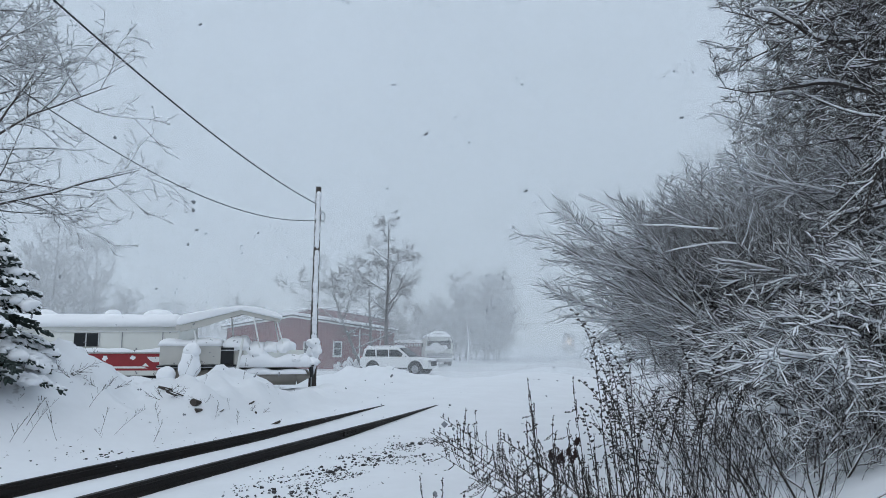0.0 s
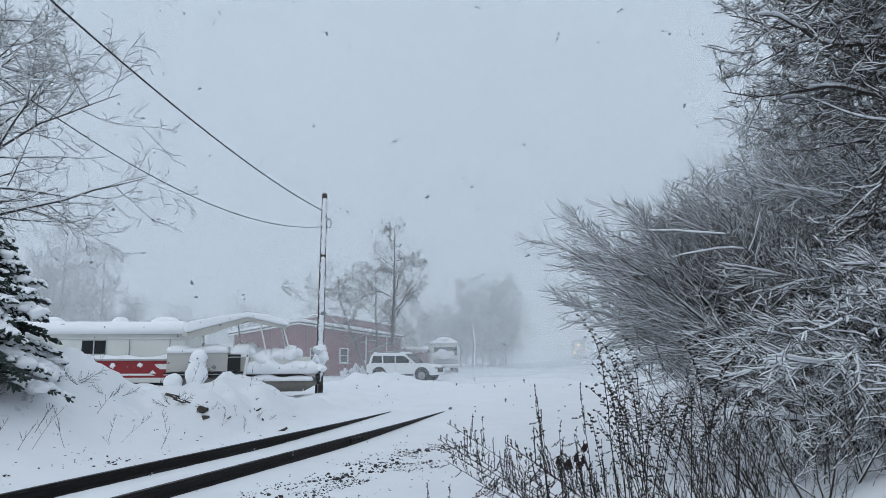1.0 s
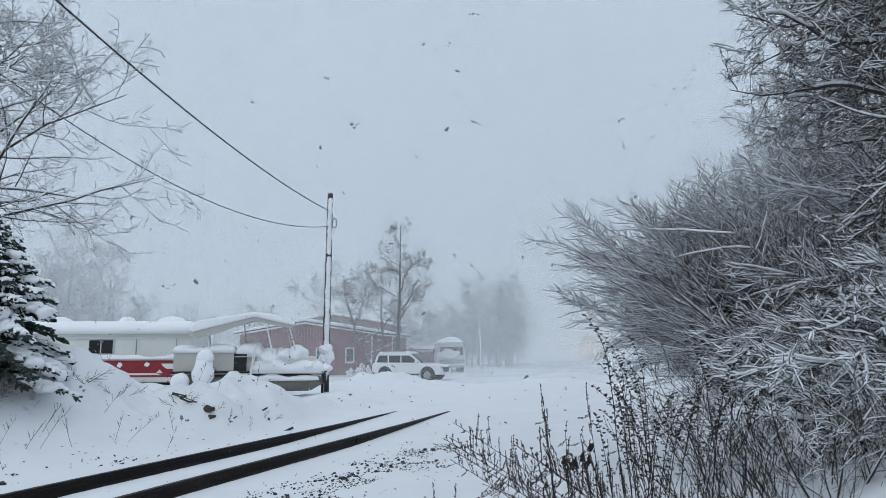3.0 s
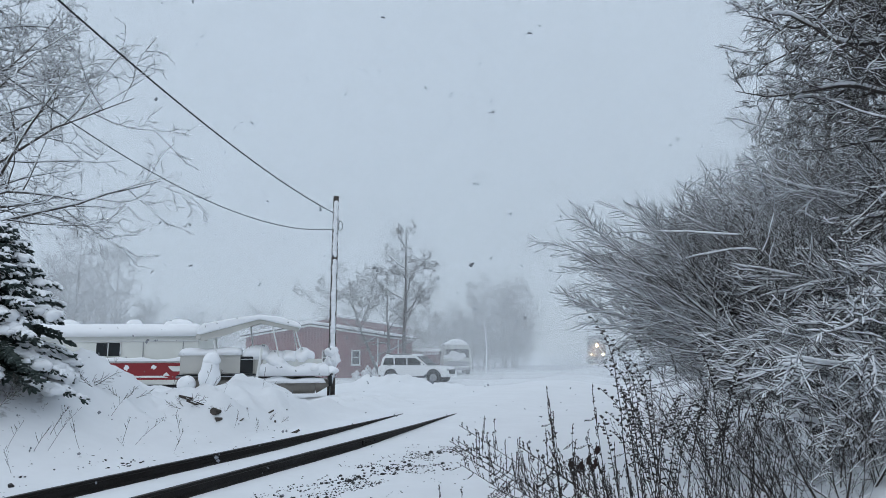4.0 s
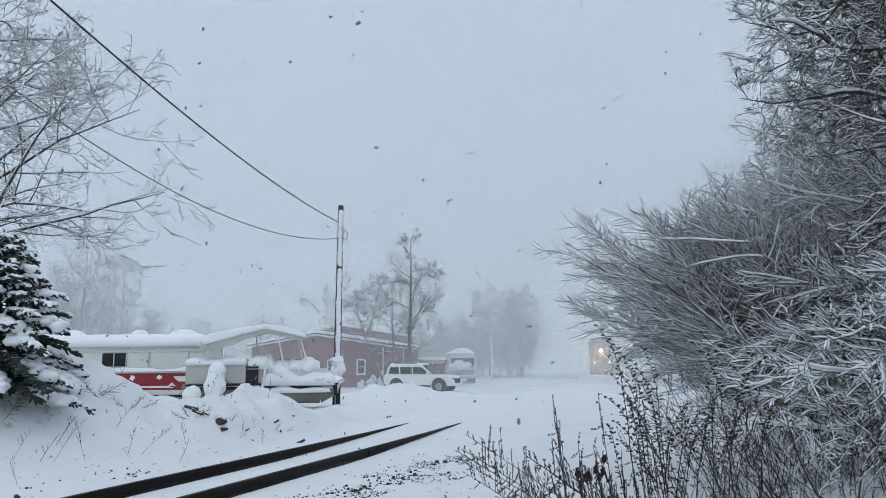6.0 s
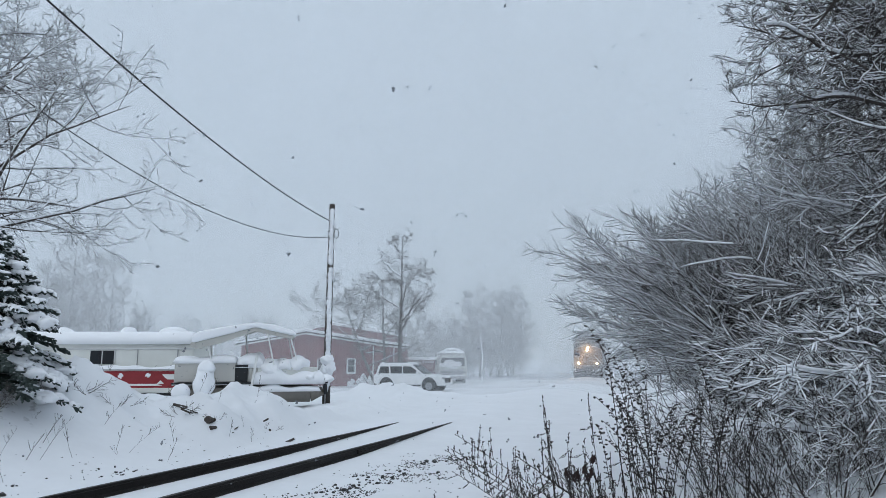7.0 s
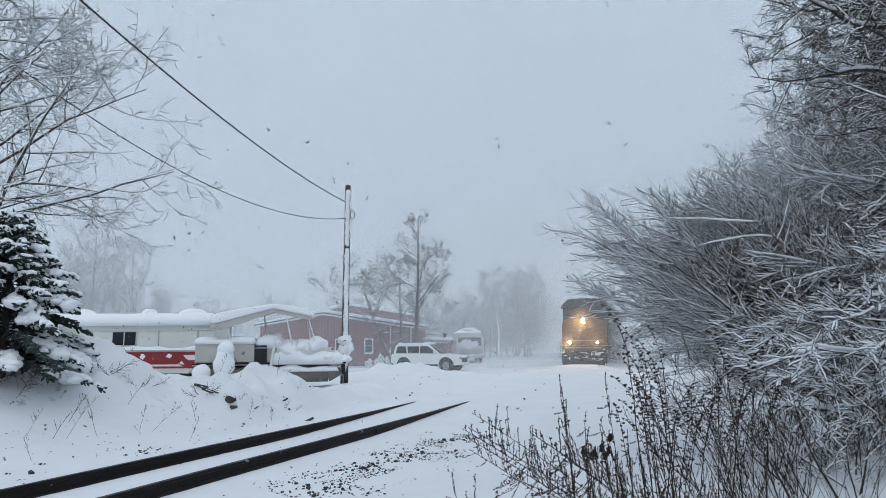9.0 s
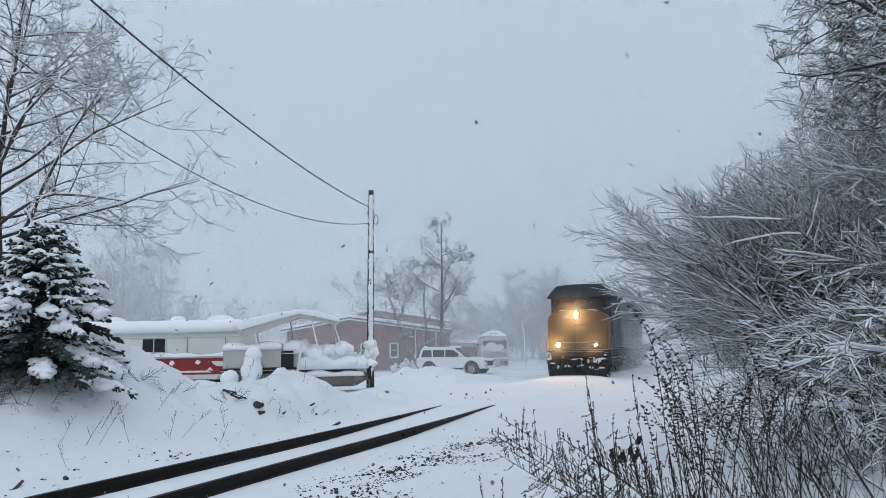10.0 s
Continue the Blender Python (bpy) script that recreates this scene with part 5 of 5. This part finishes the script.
    tagged(new("litter", mesh_from("litter", verts, faces, M["stalk"])), "dark crumbs of bark and leaf on the snow", "litter", kind="stuff")
    spray = empty("leaf_spray", pose(0.78, 4.4, 0.98), "withered reddish leaves hanging on a stalk", "leaves")
    for k in range(8):
        part("leaf", blob(rng.gauss(0, 0.07), rng.gauss(0, 0.05), rng.uniform(-0.02, 0.09), 0.015, 0.006, 0.026, k, 0.9, None, 2), M["rust_leaf"], spray)


build_weeds()
build_ballast()
build_chips()


# ---- the locomotive ----
def bezel(parent, x, y, z, r, deep):
    """Short black hood round a lamp's lens."""
    v, f = [], []
    for k in range(20):
        a = k * math.pi / 10
        v += [(x + math.cos(a) * q, y + d, z + math.sin(a) * q) for q, d in ((r, 0), (r, deep), (r + 0.014, deep), (r + 0.014, 0))]
        n = (k + 1) % 20
        f += [(4 * k + m, 4 * k + (m + 1) % 4, 4 * n + (m + 1) % 4, 4 * n + m) for m in range(4)]
    o = new("bezel", mesh_from("bezel", v, f, M["loco_black"]))
    o.parent = parent


def build_loco():
    """Wide-nosed diesel locomotive. Local: y forward with the nose at 0, z up from the rail head."""
    lo = empty("locomotive", Matrix(), "yellow and dark blue diesel locomotive spattered with snow", "locomotive")
    part("underframe", box(0, -11.2, 1.30, 2.9, 21.6, 0.30, 0.05), M["loco_black"], lo)
    # nose: broad, slightly tapered, rounded edges
    nose = prism([(-1.42, 1.45), (1.42, 1.45), (1.42, 2.92), (1.30, 3.12), (0.95, 3.26), (0.4, 3.34), (-0.4, 3.34), (-0.95, 3.26), (-1.30, 3.12), (-1.42, 2.92)], "y", -1.9, -0.05, 0.07)
    part("nose", nose, M["loco_yellow"], lo, "dirty yellow wide nose")
    part("nose_door", box(0.42, -0.06, 2.25, 0.62, 0.06, 1.35, 0.02), M["loco_yellow"], lo)
    part("nose_band", box(0, -0.045, 2.60, 0.95, 0.03, 0.13, 0.01), M["loco_dark"], lo, "dark band on the nose")
    part("nose_seam", box(0.08, -0.04, 2.2, 0.03, 0.05, 1.3), M["loco_black"], lo)
    # cab with faceted roof
    cab = [(-1.50, 1.45), (1.50, 1.45), (1.50, 4.0), (1.08, 4.5), (-1.08, 4.5), (-1.50, 4.0)]
    part("cab", prism(cab, "y", -4.6, -1.3, 0.06), M["loco_dark"], lo, "dark blue cab")
    roof = [(-1.63, 3.98), (1.63, 3.98), (1.63, 4.05), (1.12, 4.60), (0.4, 4.64), (-0.4, 4.64), (-1.12, 4.60), (-1.63, 4.05)]
    part("cab_roof", prism([(x, z) for x, z in roof], "y", -4.7, -1.05, 0.015), M["loco_dark"], lo, "overhanging cab roof")
    for x in (-0.80, 0.80):
        part("cab_window", prism([(x - 0.45, 3.46), (x + 0.45, 3.46), (x + 0.45, 3.86), (x - 0.45, 3.86)], "y", -1.29, -1.25), M["glass"], lo, "dark windscreen")
    smooth(part("nose_snow", drift(-0.9, 0.9, -1.25, -0.25, 3.29, 0.06, (24, 8), 0.2, 0.4), M["snow"], lo, "snow on the nose top"))
    for s in (-1, 1):
        part("side_window", box(s * 1.53, -2.6, 3.35, 0.03, 1.3, 0.6), M["glass"], lo)
        if s > 0:
            part("number_board", box(s * 0.62 - 0.08, -0.10, 3.02, 0.30, 0.1, 0.24, 0.02), M["loco_grey"], lo, "pale square board beside the headlight")
        part("grab_rail", rod((s * 1.56, -0.35, 0.75), (s * 1.60, -0.4, 2.0), 0.022, n=6), M["loco_grey"], lo, "bent grey grab rail")
        part("grab_rail", rod((s * 1.60, -0.4, 2.0), (s * 1.45, -0.5, 2.15), 0.022, n=6), M["galv"], lo)
        step = bmesh.new()
        for z in (0.42, 0.75, 1.08):
            box(s * 1.32, -0.55, z, 0.42, 0.5, 0.05, bm=step)
        part("steps", step, M["loco_black"], lo, "snow-caked steps")
        dl = part("ditch_light", rod((s * 0.90, -0.05, 1.66), (s * 0.90, 0.06, 1.66), 0.13, n=16), M["loco_black"], lo)
        part("lens", rod((s * 0.90, 0.06, 1.66), (s * 0.90, 0.075, 1.66), 0.075 if s > 0 else 0.05, n=16), M["lamp" if s > 0 else "lamp_dim"], dl, "bright ditch light")
        bezel(dl, s * 0.90, 0.05, 1.66, 0.095, 0.09)
    hl = part("headlight", box(0.0, -0.08, 3.08, 0.34, 0.16, 0.48, 0.05), M["loco_black"], lo)
    for z in (2.99, 3.17):
        part("lens", rod((0, 0, z), (0, 0.015, z), 0.07, n=16), M["lamp"], hl, "bright headlight lens")
        bezel(hl, 0, -0.005, z, 0.075, 0.06)
    # pilot, platform and coupler
    part("platform", box(0, -0.35, 1.38, 2.9, 0.9, 0.10, 0.02), M["loco_black"], lo)
    part("anticlimber", box(0, 0.05, 1.22, 2.5, 0.24, 0.24, 0.03), M["loco_black"], lo)
    pilot = prism([(-1.42, 0.20), (1.42, 0.20), (1.48, 0.62), (1.42, 1.28), (-1.42, 1.28), (-1.48, 0.62)], "y", -0.35, 0.0, 0.04)
    part("pilot", pilot, M["loco_black"], lo, "black pilot plate spattered with snow")
    part("plough", prism([(0.0, 0.12), (0.28, 0.12), (0.10, 0.62), (0.0, 0.62)], "x", -1.35, 1.35), M["loco_black"], lo)
    cp = part("coupler", box(0, 0.35, 0.86, 0.34, 0.62, 0.32, 0.05), M["loco_black"], lo)
    part("knuckle", box(0.06, 0.70, 0.86, 0.30, 0.18, 0.28, 0.06), M["loco_black"], cp)
    rng = random.Random(41)
    for k in range(6):
        x = (-0.95, -0.7, -0.45, 0.45, 0.7, 0.95)[k]
        part("air_hose", rod((x, 0.1, 1.05), (x + 0.08, 0.22, 0.45), 0.03, n=6), M["tyre"], lo)
    bm = bmesh.new()
    for k in range(46):
        blob(rng.uniform(-1.35, 1.35), rng.uniform(-0.02, 0.14), rng.uniform(0.25, 1.32), rng.uniform(0.05, 0.2), 0.05, rng.uniform(0.03, 0.10), k, 0.9, bm, 1)
    smooth(part("caked_snow", bm, M["snow"], lo, "snow caked on the pilot"))
    part("railing", rod((-1.0, 0.02, 1.78), (1.0, 0.02, 1.78), 0.022, n=6), M["galv"], lo)
    # long hood, radiator wings, blower housing
    part("hood", box(0, -12.5, 2.75, 1.95, 15.8, 2.6, 0.08), M["loco_dark"], lo, "long dark blue engine hood")
    part("hood_top", box(0, -12.5, 4.12, 1.85, 15.6, 0.25, 0.06), M["loco_dark"], lo)
    part("equipment_cabinet", box(0, -5.6, 2.75, 2.7, 1.9, 2.6, 0.06), M["loco_grey"], lo, "grey equipment cabinet behind the cab")
    part("radiator_wing", prism([(-1.5, 3.55), (1.5, 3.55), (1.5, 3.95), (1.0, 4.5), (-1.0, 4.5), (-1.5, 3.95)], "y", -21.0, -15.5, 0.04), M["loco_dark"], lo)
    for s in (-1, 1):
        for k in range(9):
            part("hood_door", box(s * 0.985, -7.4 - k * 0.9, 2.55, 0.03, 0.82, 1.7, 0.01), M["loco_grey" if k % 3 == 0 else "loco_dark"], lo)
        part("walkway", box(s * 1.25, -11.5, 1.48, 0.5, 19.0, 0.06), M["loco_black"], lo)
        for k in range(9):
            part("stanchion", rod((s * 1.48, -5.5 - k * 1.9, 1.5), (s * 1.48, -5.5 - k * 1.9, 2.5), 0.02, n=5), M["galv"], lo)
        part("handrail", rod((s * 1.48, -5.4, 2.5), (s * 1.48, -20.8, 2.5), 0.02, n=5), M["galv"], lo)
        part("truck_frame", box(s * 1.15, -5.0, 0.75, 0.2, 4.6, 0.5, 0.08), M["loco_black"], lo)
        part("truck_frame", box(s * 1.15, -17.6, 0.75, 0.2, 4.6, 0.5, 0.08), M["loco_black"], lo)
        part("fuel_tank", box(s * 0.75, -11.3, 0.8, 1.3, 6.0, 0.85, 0.15), M["loco_black"], lo)
    n = 0
    for y0 in (-5.0, -17.6):
        for dy in (-1.9, 0, 1.9):
            ax = bmesh.new()
            for s in (-1, 1):
                rod((s * 0.70, 0, 0), (s * 0.84, 0, 0), 0.52, n=22, bm=ax)
                rod((s * 0.70, 0, 0), (s * 0.66, 0, 0), 0.555, n=22, bm=ax)
            rod((-0.7, 0, 0), (0.7, 0, 0), 0.09, n=8, bm=ax)
            o = part("wheelset", ax, M["rail"], lo)
            o.location = (0, y0 + dy, 0.53)
            WHEELSETS.append(o)
    return lo


def build_cloud(lo):
    """Powder snow whirled up round the train."""
    rng = np.random.default_rng(8)
    puffs = ((-2.3, -4.0, 0.9, 0.9, 2.0, 0.8, 95000), (-2.3, -9.5, 1.4, 1.2, 3.0, 1.2, 190000), (-1.6, -17.0, 2.0, 1.6, 4.0, 1.6, 120000), (2.0, -4.0, 0.6, 0.7, 2.5, 0.5, 20000))
    places = np.concatenate([rng.normal(size=(n, 3)) * (sx, sy, sz) + (x, y, z) for x, y, z, sx, sy, sz, n in puffs])
    places = places[places[:, 2] > 0.1]
    o = new("snow_cloud", fine_snow("snow_cloud", places, rng.uniform(0.005, 0.009, len(places)), 9))
    o.parent = lo
    tagged(o, "powder snow whirled up by the train", kind="stuff")


def build_lit_snow(lo):
    """Snow in the air close ahead of the lamps, which their light catches: thin towards its rim."""
    m = veil_material("lit_snow", 0.3)
    n, l = m.node_tree.nodes, m.node_tree.links
    mix = [q for q in n if q.type == "MIX_SHADER" and q.inputs[1].links and q.inputs[1].links[0].from_node.type == "BSDF_TRANSPARENT"][0]
    co, gr, mul = n.new("ShaderNodeTexCoord"), n.new("ShaderNodeTexGradient"), n.new("ShaderNodeMath")
    mp = n.new("ShaderNodeMapping")
    gr.gradient_type = "SPHERICAL"
    mp.inputs["Scale"].default_value = (0.42, 0.42, 0.42)
    mul.operation = "MULTIPLY"
    mul.inputs[1].default_value = 0.11
    l.new(co.outputs["Object"], mp.inputs[0])
    l.new(mp.outputs[0], gr.inputs[0])
    l.new(gr.outputs["Color"], mul.inputs[0])
    l.new(mul.outputs[0], mix.inputs[0])
    l.new([q for q in n if q.type == "BSDF_TRANSLUCENT"][0].outputs[0], mix.inputs[2])   # fine snow throws light forwards
    bm = bmesh.new()
    bmesh.ops.create_circle(bm, cap_ends=True, segments=48, radius=2.4)
    o = part("lit_snow", bm, m, lo, "fine snow in the air caught by the headlights")
    o.matrix_local = pose(0, 0.70, 2.3, 90, 0, 0)
    tagged(o, kind="stuff")


WHEELSETS = []
loco = build_loco()
build_cloud(loco)
build_lit_snow(loco)


# ---- falling snow ----
def build_flakes(seed, n, lo, hi, size):
    rng = random.Random(seed)
    verts, faces = [], []
    for k in range(n):
        c = Vector([rng.uniform(a, b) for a, b in zip(lo, hi)])
        r = size * rng.choice((0.5, 0.6, 0.7, 0.9, 1.2, 1.7))
        for lump in range(2):
            o = Vector((rng.gauss(0, 0.6), rng.gauss(0, 0.6), rng.gauss(0, 0.6))) * r
            s = len(verts)
            for p in ((1, 0, 0), (-1, 0, 0), (0, 1, 0), (0, -1, 0), (0, 0, 1), (0, 0, -1)):
                verts.append(tuple(c + o + Vector(p) * r * rng.uniform(0.5, 1.2)))
            for a, b, d in ((0, 2, 4), (2, 1, 4), (1, 3, 4), (3, 0, 4), (2, 0, 5), (1, 2, 5), (3, 1, 5), (0, 3, 5)):
                faces.append((s + a, s + b, s + d))
    # flakes take the dark colour that imitates their unlit side
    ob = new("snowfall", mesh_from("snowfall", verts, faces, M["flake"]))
    return tagged(ob, "loose flakes of snow falling through the air, coloured dark as if backlit", "snowflakes", group="falling snow", kind="stuff")


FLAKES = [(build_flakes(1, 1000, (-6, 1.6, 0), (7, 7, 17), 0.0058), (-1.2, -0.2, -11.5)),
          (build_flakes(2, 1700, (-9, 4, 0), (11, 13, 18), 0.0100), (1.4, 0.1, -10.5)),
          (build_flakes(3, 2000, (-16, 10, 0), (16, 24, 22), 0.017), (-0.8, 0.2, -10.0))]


# ---- what moves ----
def loco_pose(t):
    y = 33.0 + 12.5 * (10.0 - t)
    s = track_slope(y + 8)
    return pose(track_x(y) + 0.1, y, 0, 0, 0, math.degrees(math.atan2(s, -1)) - 2.0)


def motions():
    walk(loco, [(k * 0.25, loco_pose(k * 0.25)) for k in range(41)])
    for o in WHEELSETS:
        x, y, z = o.location
        walk(o, [(k / 20, pose(x, y, z, -66.0 * k)) for k in range(201)])
    for ob, (dx, dy, dz) in FLAKES:
        walk(ob, [(0.0, pose(0, 0, 0)), (5.0, pose(dx * 0.5, dy * 0.5, dz * 0.5)), (10.0, pose(dx, dy, dz))])


motions()
